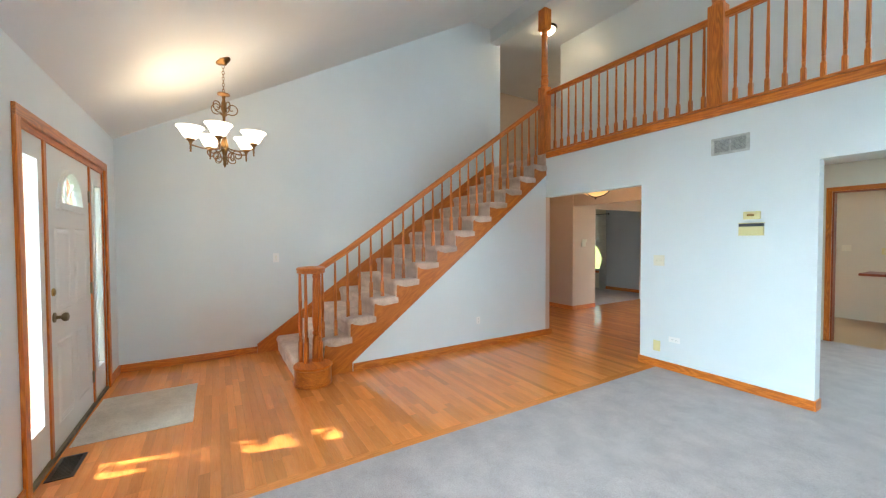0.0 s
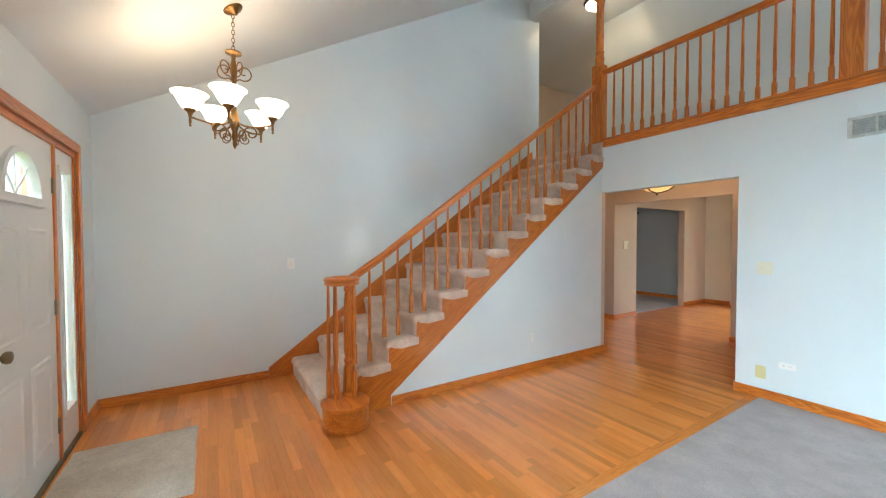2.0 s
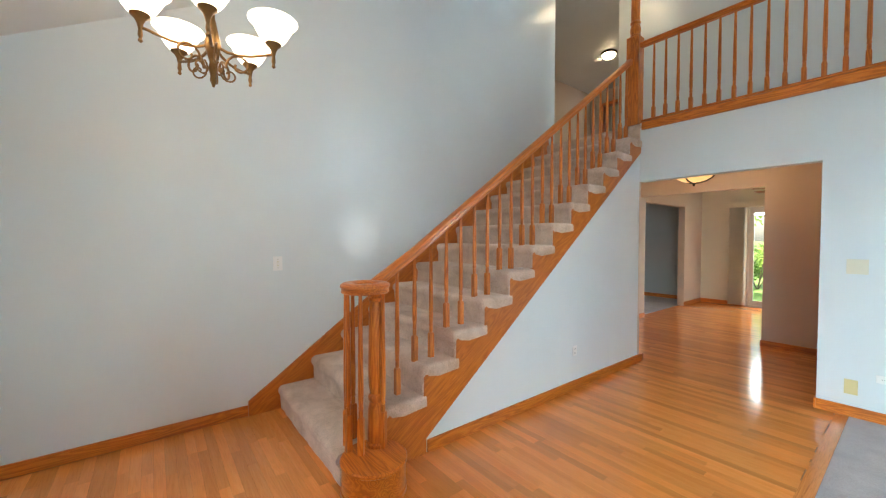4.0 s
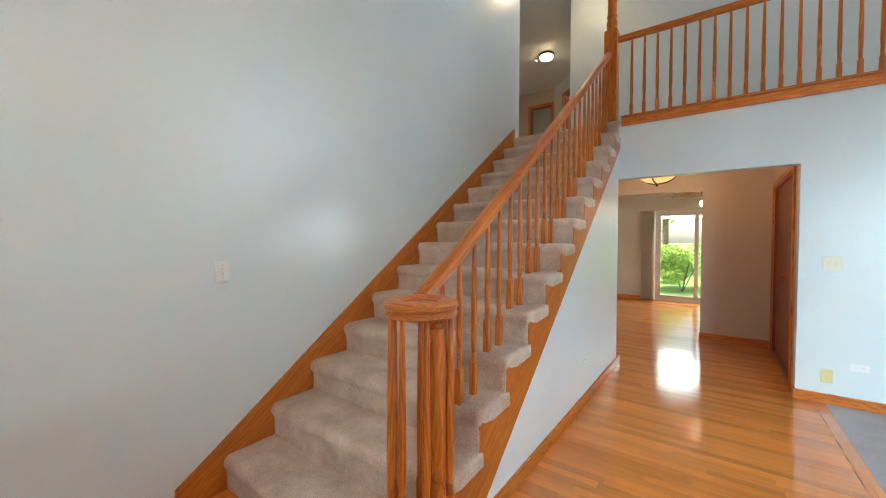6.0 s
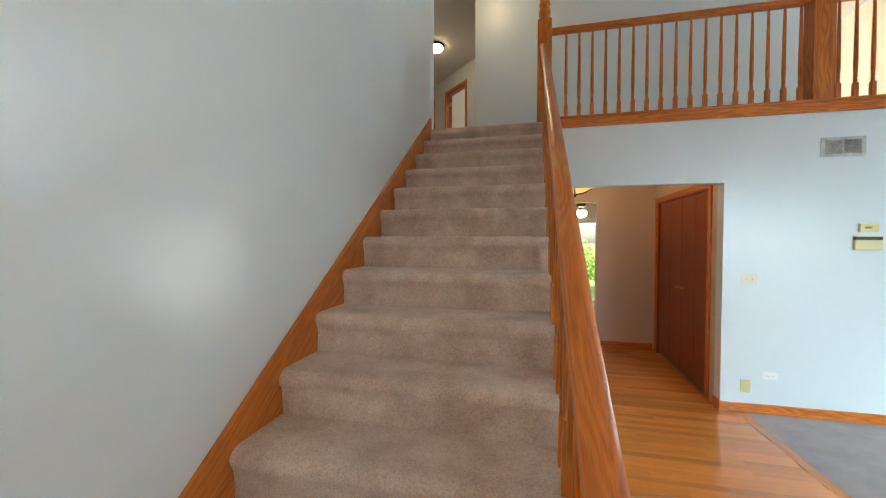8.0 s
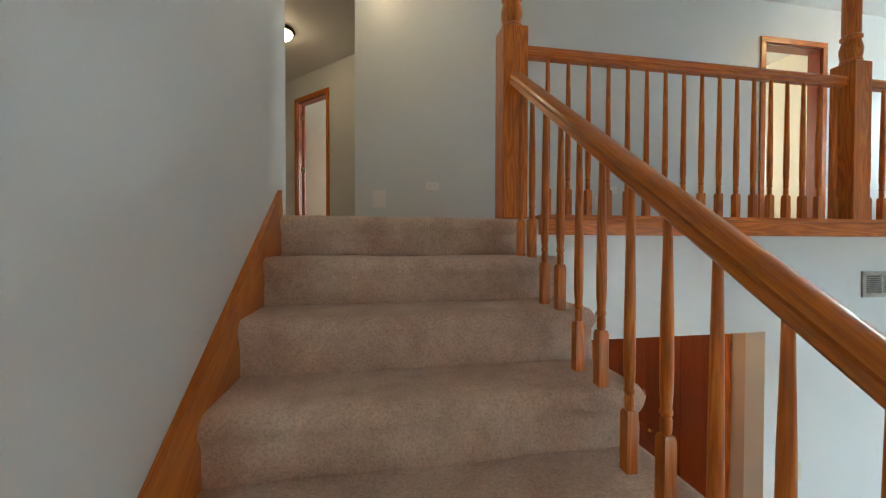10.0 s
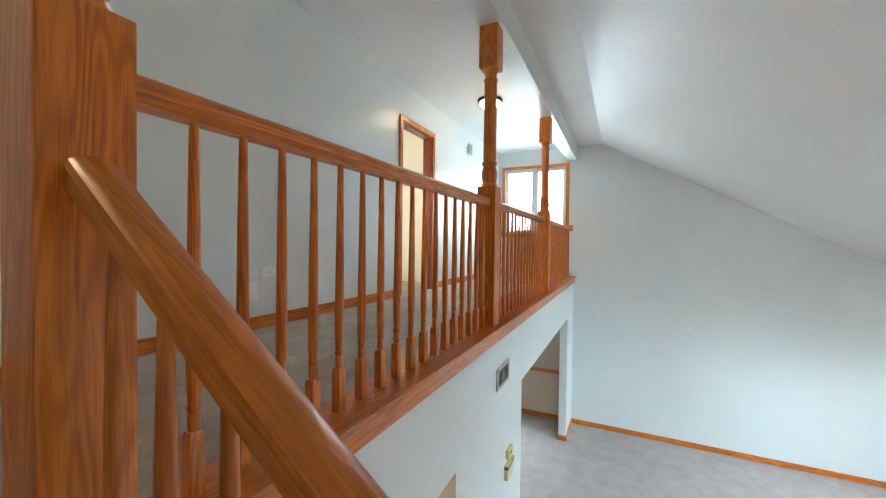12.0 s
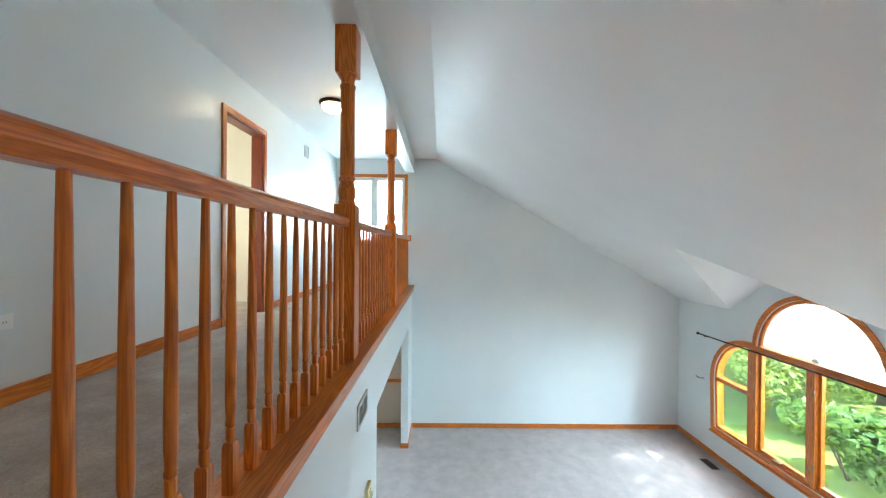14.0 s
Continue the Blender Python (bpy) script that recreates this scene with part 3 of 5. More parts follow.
# cut stringer on the open side
pts = [(2.90, 0.0), (3.205, 0.0), (3.205, 0.10), (6.149, stringer_low(6.149))]
for k in range(N - 1, 1, -1):
    y, z = nose(k)
    pts += [(min(y + RUN + 0.032, 6.149), z - 0.06), (y + 0.036, z - 0.06)]
pts += [(2.90, RISE - 0.02)]
part("cut_stringer", slab(pts, [], lambda u, v, w: (XS + 0.011 - w, u, v), 0.03), oak_slope, stair)

RX = 1.165                    # line of the stair balusters


def rail_z(y):
    return 1.125 + (y - 2.93) * (3.415 - 1.125) / (6.13 - 2.93)


RAIL = [(-0.030, -0.026), (-0.022, -0.034), (0.022, -0.034), (0.030, -0.026), (0.026, -0.008), (0.034, 0.004), (0.032, 0.016), (0.020, 0.026), (0.0, 0.029), (-0.020, 0.026), (-0.032, 0.016), (-0.034, 0.004), (-0.026, -0.008)]


def baluster_mesh(h, block):
    """Turned oak baluster: chamfered square foot, collar and tapered shaft."""
    bm = bmesh.new()
    s = 0.0165
    rings = [(s, 0.0), (s, block), (s * 0.8, block + 0.012)]
    prev = None
    for r, z in rings:
        ring = [bm.verts.new((x * r, y * r, z)) for x, y in ((-1, -1), (1, -1), (1, 1), (-1, 1))]
        if prev:
            for i in range(4):
                bm.faces.new((prev[i], prev[(i + 1) % 4], ring[(i + 1) % 4], ring[i]))
        else:
            bm.faces.new(ring[::-1])
        prev = ring
    bm.faces.new(prev)
    b0 = block + 0.010
    prof = [(0.0105, b0), (0.0135, b0 + 0.012), (0.0135, b0 + 0.040), (0.0112, b0 + 0.046), (0.0150, b0 + 0.052), (0.0150, b0 + 0.060), (0.0125, b0 + 0.066),
            (0.0155, b0 + 0.11), (0.0160, b0 + 0.17), (0.0150, b0 + 0.30), (0.0115, h - 0.1), (0.0098, h)]
    add_lathe(bm, prof, seg=10)
    return mesh_of("baluster", bm, oak_z, True)


def turned_post(root, x, y, z0, zb, ztop, half=0.068):
    """Square newel with a turned upper length and a square block under the header."""
    b = bmesh.new()
    add_box(b, (x - half, y - half, z0), (x + half, y + half, zb), 0.006)
    part("square_base", b, oak_z, root)
    r = half * 0.82
    t = ztop - 0.30
    prof = [(r * 1.1, zb - 0.002), (r * 0.95, zb + 0.012), (r * 1.0, zb + 0.022), (r * 0.90, zb + 0.03), (r * 1.02, zb + 0.075), (r * 1.02, zb + 0.10), (r * 0.86, zb + 0.135), (r * 0.80, zb + 0.15), (r * 0.97, zb + 0.16),
            (r * 0.97, zb + 0.175), (r * 0.80, zb + 0.185), (r * 0.84, zb + 0.2), (r * 0.80, t - 0.09), (r * 0.90, t - 0.082), (r * 0.90, t - 0.066), (r * 0.74, t - 0.058), (r * 0.78, t - 0.03), (r * 1.08, t + 0.002)]
    part("turned_shaft", lathe(prof, (x, y, 0), 28), oak_z, root, smooth=True)
    part("top_block", box((x - half, y - half, t), (x + half, y + half, ztop), 0.008), oak_z, root)


srail = thing("stair_railing", (RX, 4.5, 0.2), "honey-stained oak stair railing with turned balusters and volute", "railing")
b = bmesh.new()
path_pts = [(RX, y, rail_z(y)) for y in (2.86, 3.2, 4.0, 5.0, 6.128)]
path_pts[0] = (RX, 2.86, rail_z(2.93) - 0.022)
add_sweep(b, path_pts, RAIL)
part("handrail", b, oak_slope, srail, smooth=True)
cache = {}
for k in range(2, N):
    y, z = nose(k)
    for off in (0.045, 0.045 + RUN / 2):
        h = rail_z(y + off) - 0.03 - z
        key = (round(h, 2), off)
        if key not in cache:
            cache[key] = baluster_mesh(h, 0.165)
        o = part("baluster", cache[key], oak_z, srail)
        o.matrix_basis = Matrix.Translation((RX, y + off, z - 0.004))
# volute: a flat ring on a turned newel and a ring of balusters
VX, VY, VZ = 1.262, 2.79, 1.122
b = bmesh.new()
ring = [(VX + 0.105 * math.cos(2 * math.pi * i / 32), VY + 0.105 * math.sin(2 * math.pi * i / 32), VZ) for i in range(32)]
add_sweep(b, ring, [(u * 1.15, v) for u, v in RAIL], True)
part("volute", b, oak_x, srail, smooth=True)
part("volute_centre", lathe([(0.095, -0.034), (0.10, -0.02), (0.10, 0.008), (0.06, 0.012), (0.0005, 0.013)], (VX, VY, VZ), 24), oak_x, srail, smooth=True)
nz = RISE
part("newel_post", lathe([(0.058, 0.0), (0.058, 0.02), (0.05, 0.03), (0.052, 0.05), (0.047, 0.22), (0.038, 0.26), (0.046, 0.275), (0.046, 0.295), (0.036, 0.31), (0.044, 0.36), (0.046, 0.46), (0.040, 0.78), (0.034, 0.845), (0.042, 0.855), (0.042, 0.868), (0.035, 0.876), (0.042, 0.885), (0.042, VZ - nz - 0.03)], (1.305, 2.835, nz), 24), oak_z, srail, smooth=True)
vb = baluster_mesh(VZ - 0.03 - nz, 0.20)
for a in (33, 130, 195, 235, 275, 320):
    o = part("baluster", vb, oak_z, srail)
    o.matrix_basis = Matrix.Translation((VX + 0.114 * math.cos(radians(a)), VY + 0.114 * math.sin(radians(a)), nz - 0.002)) @ Matrix.Rotation(radians(a), 4, "Z")

# ---- gallery railing ----
PX = [1.176, 3.45, 5.572]
PY = 6.225
grail = thing("gallery_railing", (4.6, PY, H), "honey-stained oak gallery railing with turned balusters and tall posts", "railing")
for i, px in enumerate(PX):
    turned_post(grail, px, PY, H - 0.002 if i == 0 else 2.718, 3.702 if i == 0 else 3.712, ZH)
part("wall_block", box((XF - 0.05, PY - 0.05, 3.545), (XF - 0.001, PY + 0.05, 3.66), 0.006), oak_z, grail)
gm = baluster_mesh(3.572 - 2.718, 0.14)
for a, c, n in ((PX[0], PX[1], 17), (PX[1], PX[2], 16), (PX[2], XF, 19)):
    e = XF - 0.05 if c == XF else c - 0.066
    part("handrail", add_sweep(bmesh.new(), [(a + 0.066, PY, 3.60), (e, PY, 3.60)], RAIL), oak_x, grail, smooth=True)
    for i in range(n):
        o = part("baluster", gm, oak_z, grail)
        o.matrix_basis = Matrix.Translation((a + (0.208 if a == PX[0] else 0.15) + 0.1215 * i, PY, 2.717))

# ---- entrance door unit ----
door = thing("entrance_door", (1.32, YF, 0), "white panelled entrance door with fanlight, closed, in an oak frame with sidelights", "door")
yd = YF - 0.014                # inner face of the leaf
b = bmesh.new()
part("casing_left", box((DX1 - 0.01, YF, 0), (DX1 + 0.055, YF + 0.02, 2.10), 0.004), oak_z, door)
part("casing_right", box((DX0 - 0.055, YF, 0), (DX0 + 0.01, YF + 0.02, 2.10), 0.004), oak_z, door)
part("casing_head", box((DX0 - 0.055, YF, 2.10), (DX1 + 0.055, YF + 0.02, 2.165), 0.004), oak_x, door)
part("frame_head", box((DX0, YF - 0.155, 2.06), (DX1, YF - 0.001, 2.108), 0.003), oak_x, door)
for x0, x1, nm in ((DX0, DX0 + 0.03, "frame_jamb"), (0.812, 0.855, "mullion"), (1.80, 1.843, "mullion"), (DX1 - 0.03, DX1, "frame_jamb")):
    part(nm, box((x0, YF - 0.155, 0), (x1, YF - 0.004, 2.06), 0.003), oak_z, door)
part("threshold", box((DX0 + 0.03, YF - 0.155, 0.0), (DX1 - 0.03, YF + 0.01, 0.022), 0.004), antique, door)


def dfront(u, v, w):
    return (u, yd - w, v)


def fan_half(r, cv=1.69, cu=1.328):
    return arc(cu, cv, r, 0, 180, 18)


leaf_hole = fan_half(0.245)
leaf = part("leaf", slab(rect(0.857, 0.024, 1.798, 2.058), [leaf_hole], dfront, 0.045), white_paint, door)
part("fanlight_frame", slab(fan_half(0.285, 1.665), [fan_half(0.235)], lambda u, v, w: (u, yd + 0.018 - w, v), 0.02), white_paint, leaf)
part("fanlight_sill", box((1.03, yd, 1.645), (1.626, yd + 0.022, 1.692), 0.004), white_paint, leaf)
for a in (45, 90, 135):
    p0 = Vector((1.328, yd - 0.02, 1.70))
    p1 = Vector((1.328 + 0.245 * math.cos(radians(a)), yd - 0.02, 1.69 + 0.245 * math.sin(radians(a))))
    part("glazing_bar", add_sweep(bmesh.new(), [p0, p1], [(-0.005, -0.004), (0.005, -0.004), (0.005, 0.004), (-0.005, 0.004)], up=Vector((0, 1, 0))), white_paint, leaf)
g = part("fanlight_glass", slab(fan_half(0.25), [], lambda u, v, w: (u, yd - 0.026 - w, v), 0.004), glass, leaf)


def raised_panel(u0, v0, u1, v1):
    b = bmesh.new()
    outer = [(u0, v0), (u1, v0), (u1, v1), (u0, v1)]
    rings = []
    for inset, out in ((0.0, 0.0005), (0.012, 0.008), (0.022, 0.0015), (0.040, 0.0015), (0.055, 0.006)):
        rings.append([b.verts.new((u + (inset if i in (0, 3) else -inset), yd + out, v + (inset if i < 2 else -inset))) for i, (u, v) in enumerate(outer)])
    for a, c in zip(rings, rings[1:]):
        for i in range(4):
            b.faces.new((a[i], a[(i + 1) % 4], c[(i + 1) % 4], c[i]))
    b.faces.new(rings[-1])
    return b


for u0, u1 in ((0.98, 1.27), (1.385, 1.675)):
    part("panel", raised_panel(u0, 0.18, u1, 0.74), white_paint, leaf)
    part("panel", raised_panel(u0, 0.93, u1, 1.52), white_paint, leaf)
my = Matrix.Translation((1.715, yd, 0.915)) @ Matrix.Rotation(radians(-90), 4, "X")
part("knob", lathe([(0.033, 0.0), (0.033, 0.006), (0.012, 0.01), (0.011, 0.035), (0.024, 0.042), (0.030, 0.055), (0.027, 0.068), (0.012, 0.074)], m=my), antique, leaf, "antique brass door knob", True)
my = Matrix.Translation((1.725, yd, 1.085)) @ Matrix.Rotation(radians(-90), 4, "X")
part("deadbolt", lathe([(0.027, 0.0), (0.027, 0.008), (0.016, 0.013), (0.004, 0.014)], m=my), brass, leaf, "polished brass deadbolt turn", True)
for z in (0.25, 1.02, 1.80):
    part("hinge", box((0.845, yd - 0.002, z - 0.05), (0.872, yd + 0.012, z + 0.05), 0.003), antique, leaf)
for x0, x1, gx0, gx1 in ((1.846, 2.208, 1.965, 2.165), (0.432, 0.809, 0.52, 0.72)):
    sp = part("sidelight", slab(rect(x0, 0.024, x1, 2.058), [rect(gx0, 0.29, gx1, 1.92)], dfront, 0.045), white_paint, door)
    part("sidelight_moulding", slab(rect(gx0 - 0.03, 0.26, gx1 + 0.03, 1.95), [rect(gx0, 0.29, gx1, 1.92)], lambda u, v, w: (u, yd + 0.012 - w, v), 0.011), white_paint, sp)
    g = part("pane", box((gx0, yd - 0.028, 0.29), (gx1, yd - 0.024, 1.92)), glass, sp)
    g.visible_shadow = x0 < 1.2

door.location.x += DS

# ---- arched window ----
win = thing("window_arched", (WC, YF, 0.5), "oak-framed arched picture window with half-round top and quarter-round wings", "window", kind="structure")
part("casing", slab(window_outline(0.06), [window_outline(0.0)], lambda u, v, w: (u, YF + 0.02 - w, v), 0.019), oak_x, win)
part("frame", slab(window_outline(-0.001), [window_outline(-0.04)], lambda u, v, w: (u, YF - 0.02 - w, v), 0.11), oak_x, win)
for x in (WC - 0.865, WC, WC + 0.865):
    w_ = 0.075 if x != WC else 0.055
    part("mullion", box((x - w_, YF - 0.125, 0.54), (x + w_, YF + 0.012, 2.02 if x == WC else 1.985), 0.006), oak_z, win)
part("transom", box((WC - 0.80, YF - 0.125, 1.985), (WC + 0.80, YF + 0.014, 2.055), 0.006), oak_x, win)
for s in (-1, 1):
    a, c = sorted((WC + s * 0.94, WC + s * 1.59))
    part("wing_transom", box((a, YF - 0.12, 1.285), (c, YF + 0.01, 1.345), 0.005), oak_x, win)
for a, c in ((WC - 0.79, WC - 0.055), (WC + 0.055, WC + 0.79)):
    part("sash", slab(rect(a, 0.54, c, 1.985), [rect(a + 0.034, 0.585, c - 0.034, 1.95)], lambda u, v, w: (u, YF - 0.04 - w, v), 0.05), oak_z, win)
part("crank_handle", box((WC + 0.40, YF - 0.035, 0.565), (WC + 0.50, YF + 0.02, 0.585), 0.006), antique, win)
for z in (0.80, 1.70):
    part("latch", box((WC - 0.065, YF + 0.0125, z - 0.03), (WC - 0.045, YF + 0.03, z + 0.03), 0.004), antique, win)
part("sill", box((WC - WS - 0.07, YF + 0.021, 0.415), (WC + WS + 0.07, YF + 0.045, 0.445), 0.006), oak_x, win)
g = part("pane", slab(window_outline(-0.02), [], lambda u, v, w: (u, YF - 0.085 - w, v), 0.005), glass, win)
g.visible_shadow = False
fan_sh = thing("arch_shade", (WC, YF - 0.06, 2.06), "white pleated fan shade filling the half-round window top", "window shade")
b = bmesh.new()
hub = [b.verts.new((WC, YF - 0.062, 2.065)), b.verts.new((WC, YF - 0.0605, 2.065))]
rim = []
n_pl = 96
for i in range(n_pl + 1):
    a = radians(3 + 174 * i / n_pl)
    dy = 0.008 if i % 2 else -0.004
    rim.append((b.verts.new((WC + 0.755 * math.cos(a), YF - 0.062 + dy, 2.03 + 0.755 * math.sin(a))), b.verts.new((WC + 0.755 * math.cos(a), YF - 0.0605 + dy, 2.03 + 0.755 * math.sin(a)))))
for p, q in zip(rim, rim[1:]):
    b.faces.new((hub[0], p[0], q[0]))
    b.faces.new((hub[1], q[1], p[1]))
    b.faces.new((p[0], p[1], q[1], q[0]))
part("pleats", b, arch_shade, fan_sh)
part("hub", slab(arc(WC, 2.06, 0.05, 0, 180, 12), [], lambda u, v, w: (u, YF - 0.045 - w, v), 0.012), white_plastic, fan_sh)
rod = thing("curtain_rod", (WC, YF + 0.09, 1.98), "thin black iron curtain rod across the arched window", "curtain rod")
part("rod", add_sweep(bmesh.new(), [(WC - 1.87, YF + 0.09, 1.985), (WC + 1.87, YF + 0.09, 1.985)], circle(0.011)), black_iron, rod, smooth=True)
for s in (-1, 1):
    mx = Matrix.Translation((WC + s * 1.87, YF + 0.09, 1.985)) @ Matrix.Rotation(radians(90 * s), 4, "Y")
    part("finial", lathe([(0.011, 0), (0.02, 0.006), (0.014, 0.014), (0.024, 0.03), (0.018, 0.045), (0.003, 0.055)], m=mx), black_iron, rod, smooth=True)
    part("bracket", box((WC + s * 1.74 - 0.01, YF + 0.001, 1.955), (WC + s * 1.74 + 0.01, YF + 0.085, 1.973), 0.003), black_iron, rod)
hook = thing("curtain_holdback", (7.46, YF, 1.22), "small black iron curtain holdback hook", "hook")
part("hook", add_sweep(bmesh.new(), [(7.42, YF, 1.22), (7.42, YF + 0.06, 1.22), (7.46, YF + 0.085, 1.225), (7.51, YF + 0.08, 1.235)], circle(0.006)), black_iron, hook, smooth=True)

# ---- chandelier ----
CX, CY = 1.26, 2.045
cz_top = 2.5 + (CY - YF) * SLOPE
ch = thing("chandelier", (CX, CY, 2.1), "aged bronze five-arm chandelier with lit frosted bell shades", "chandelier")
tilt = Matrix.Translation((CX, CY, cz_top)) @ Matrix.Rotation(math.atan(SLOPE), 4, "X")
part("canopy", lathe([(0.066, 0.0), (0.066, -0.008), (0.055, -0.02), (0.02, -0.034), (0.008, -0.045)], m=tilt), bronze, ch, smooth=True)
b = bmesh.new()
zc = cz_top - 0.04
i = 0
while zc > 2.76:
    ring = []
    for k in range(12):
        a = 2 * math.pi * k / 12
        u, v = 0.009 * math.cos(a), 0.017 * math.sin(a)
        ring.append((CX + (u if i % 2 else 0), CY + (0 if i % 2 else u), zc - 0.017 + v))
    add_sweep(b, ring, circle(0.0026, 5), True, up=Vector((0.3, 0.7, 0.1)))
    zc -= 0.027
    i += 1
part("chain", b, bronze, ch, smooth=True)
part("stem", lathe([(0.006, 2.77), (0.05, 2.755), (0.052, 2.745), (0.016, 2.735), (0.012, 2.70), (0.022, 2.66), (0.024, 2.62), (0.012, 2.57), (0.010, 2.40), (0.018, 2.36), (0.030, 2.30), (0.034, 2.27), (0.024, 2.235), (0.014, 2.20), (0.020, 2.17), (0.012, 2.14), (0.014, 2.12), (0.004, 2.09)][::-1], (CX, CY, 0), 18), bronze, ch, smooth=True)


def scroll(a, pts, r=0.0055):
    d = Vector((math.cos(a), math.sin(a), 0))
    return add_sweep(bmesh.new(), [Vector((CX, CY, 0)) + d * u + Vector((0, 0, z)) for u, z in pts], circle(r, 6), up=Vector((-math.sin(a), math.cos(a), 0.02)))


def spiral(cu, cz, r0, r1, a0, a1, n=16):
    return [(cu + (r0 + (r1 - r0) * i / n) * math.cos(radians(a0 + (a1 - a0) * i / n)), cz + (r0 + (r1 - r0) * i / n) * math.sin(radians(a0 + (a1 - a0) * i / n))) for i in range(n + 1)]


shade_prof = [(0.030, 0.0), (0.042, 0.006), (0.060, 0.03), (0.078, 0.065), (0.090, 0.088), (0.105, 0.100), (0.107, 0.104), (0.102, 0.103), (0.087, 0.091), (0.075, 0.069), (0.056, 0.033), (0.03, 0.010)]
for i in range(5):
    a = radians(-10 + 72 * i)
    arm = part("arm", scroll(a, [(0.02, 2.272), (0.06, 2.250), (0.11, 2.240), (0.16, 2.240), (0.21, 2.248), (0.235, 2.254), (0.258, 2.256)], 0.0065), bronze, ch, smooth=True)
    ex, ey = CX + 0.258 * math.cos(a), CY + 0.258 * math.sin(a)
    part("scroll", scroll(a + 0.2, spiral(0.105, 2.20, 0.055, 0.015, 200, -200)), bronze, arm, smooth=True)
    part("scroll", scroll(a + 0.5, spiral(0.065, 2.16, 0.04, 0.012, 120, 520), 0.004), bronze, arm, smooth=True)
    part("upper_scroll", scroll(a + 0.6, [(0.012, 2.56)] + spiral(0.065, 2.63, 0.06, 0.014, -120, 300), 0.0045), bronze, arm, smooth=True)
    part("cup", lathe([(0.003, -0.066), (0.009, -0.058), (0.005, -0.048), (0.009, -0.036), (0.007, -0.012), (0.012, 0.012), (0.020, 0.028), (0.034, 0.040), (0.036, 0.046), (0.030, 0.048)], (ex, ey, 2.26), 14), bronze, arm, smooth=True)
    part("shade", lathe(shade_prof, (ex, ey, 2.305), 28), shade_glow, arm, "frosted white glass bell shade, lit", True)
    lp = point_lamp("chandelier_bulb", (ex, ey, 2.375), 0.5, WARM, 0.05)


def dome_light(x, y, z, mat, label, r=0.15):
    o = thing("ceiling_light", (x, y, z), label, "ceiling light", group="flush ceiling lights")
    part("base_ring", lathe([(r * 1.0, 0.0), (r * 1.05, -0.015), (r * 0.98, -0.035), (r * 0.86, -0.04)], (x, y, z - 0.001), 28), bronze_dark, o, smooth=True)
    part("glass_dome", lathe([(r * 0.86, -0.035), (r * 0.80, -0.065), (r * 0.62, -0.095), (r * 0.35, -0.115), (0.008, -0.122)], (x, y, z), 28), mat, o, smooth=True)
    part("finial", lathe([(0.008, -0.118), (0.010, -0.128), (0.003, -0.14)], (x, y, z), 10), bronze_dark, o, smooth=True)


dome_light(5.33, 6.87, ZC, dome_glow, "dark bronze flush ceiling light with lit frosted dome, over the gallery")
dome_light(0.56, 6.95, ZC, dome_glow, "dark bronze flush ceiling light with lit frosted dome, above the landing")
dome_light(-0.66, 9.03, ZC, dome_glow, "dark bronze flush ceiling light with lit frosted dome, in the hall")
# amber bowl in the lower hall
LX, LY = 1.56, 6.92
bowl = thing("bowl_light", (LX, LY, ZL), "bronze semi-flush light with amber glass bowl, lit", "ceiling light")
part("canopy", lathe([(0.07, 0), (0.065, -0.02), (0.02, -0.035), (0.012, -0.08), (0.012, -0.27)], (LX, LY, ZL - 0.001), 20), bronze_dark, bowl, smooth=True)
part("bowl", lathe([(0.212, -0.175), (0.207, -0.195), (0.178, -0.245), (0.12, -0.28), (0.05, -0.30), (0.006, -0.305)], (LX, LY, ZL - 0.065), 32), amber_glow, bowl, "amber glass bowl", True)
part("rim", lathe([(0.214, -0.170), (0.223, -0.178), (0.214, -0.188), (0.20, -0.183)], (LX, LY, ZL - 0.065), 32), bronze_dark, bowl, smooth=True)
for i in range(3):
    a = radians(20 + 120 * i)
    pts = [(LX + u * math.cos(a), LY + u * math.sin(a), ZL - 0.065 + z) for u, z in ((0.216, -0.183), (0.184, -0.25), (0.123, -0.29), (0.05, -0.308), (0.0, -0.314))]
    part("strap", add_sweep(bmesh.new(), pts, circle(0.0085, 6), up=Vector((0.1, 0.2, 1))), bronze_dark, bowl, smooth=True)
part("finial", lathe([(0.01, -0.345), (0.014, -0.33), (0.012, -0.312)], (LX, LY, ZL - 0.065), 12), bronze_dark, bowl, smooth=True)
point_lamp("bowl_bulb", (LX, LY, ZL - 0.13), 7, (1.0, 0.66, 0.36), 0.06)


# ---- grilles, switches, outlets ----
def wall_frame(origin, right, normal):
    r, n = Vector(right), Vector(normal)
    return Matrix.Translation(origin) @ Matrix(((r.x, n.x, 0, 0), (r.y, n.y, 0, 0), (0, 0, 1, 0), (0, 0, 0, 1)))


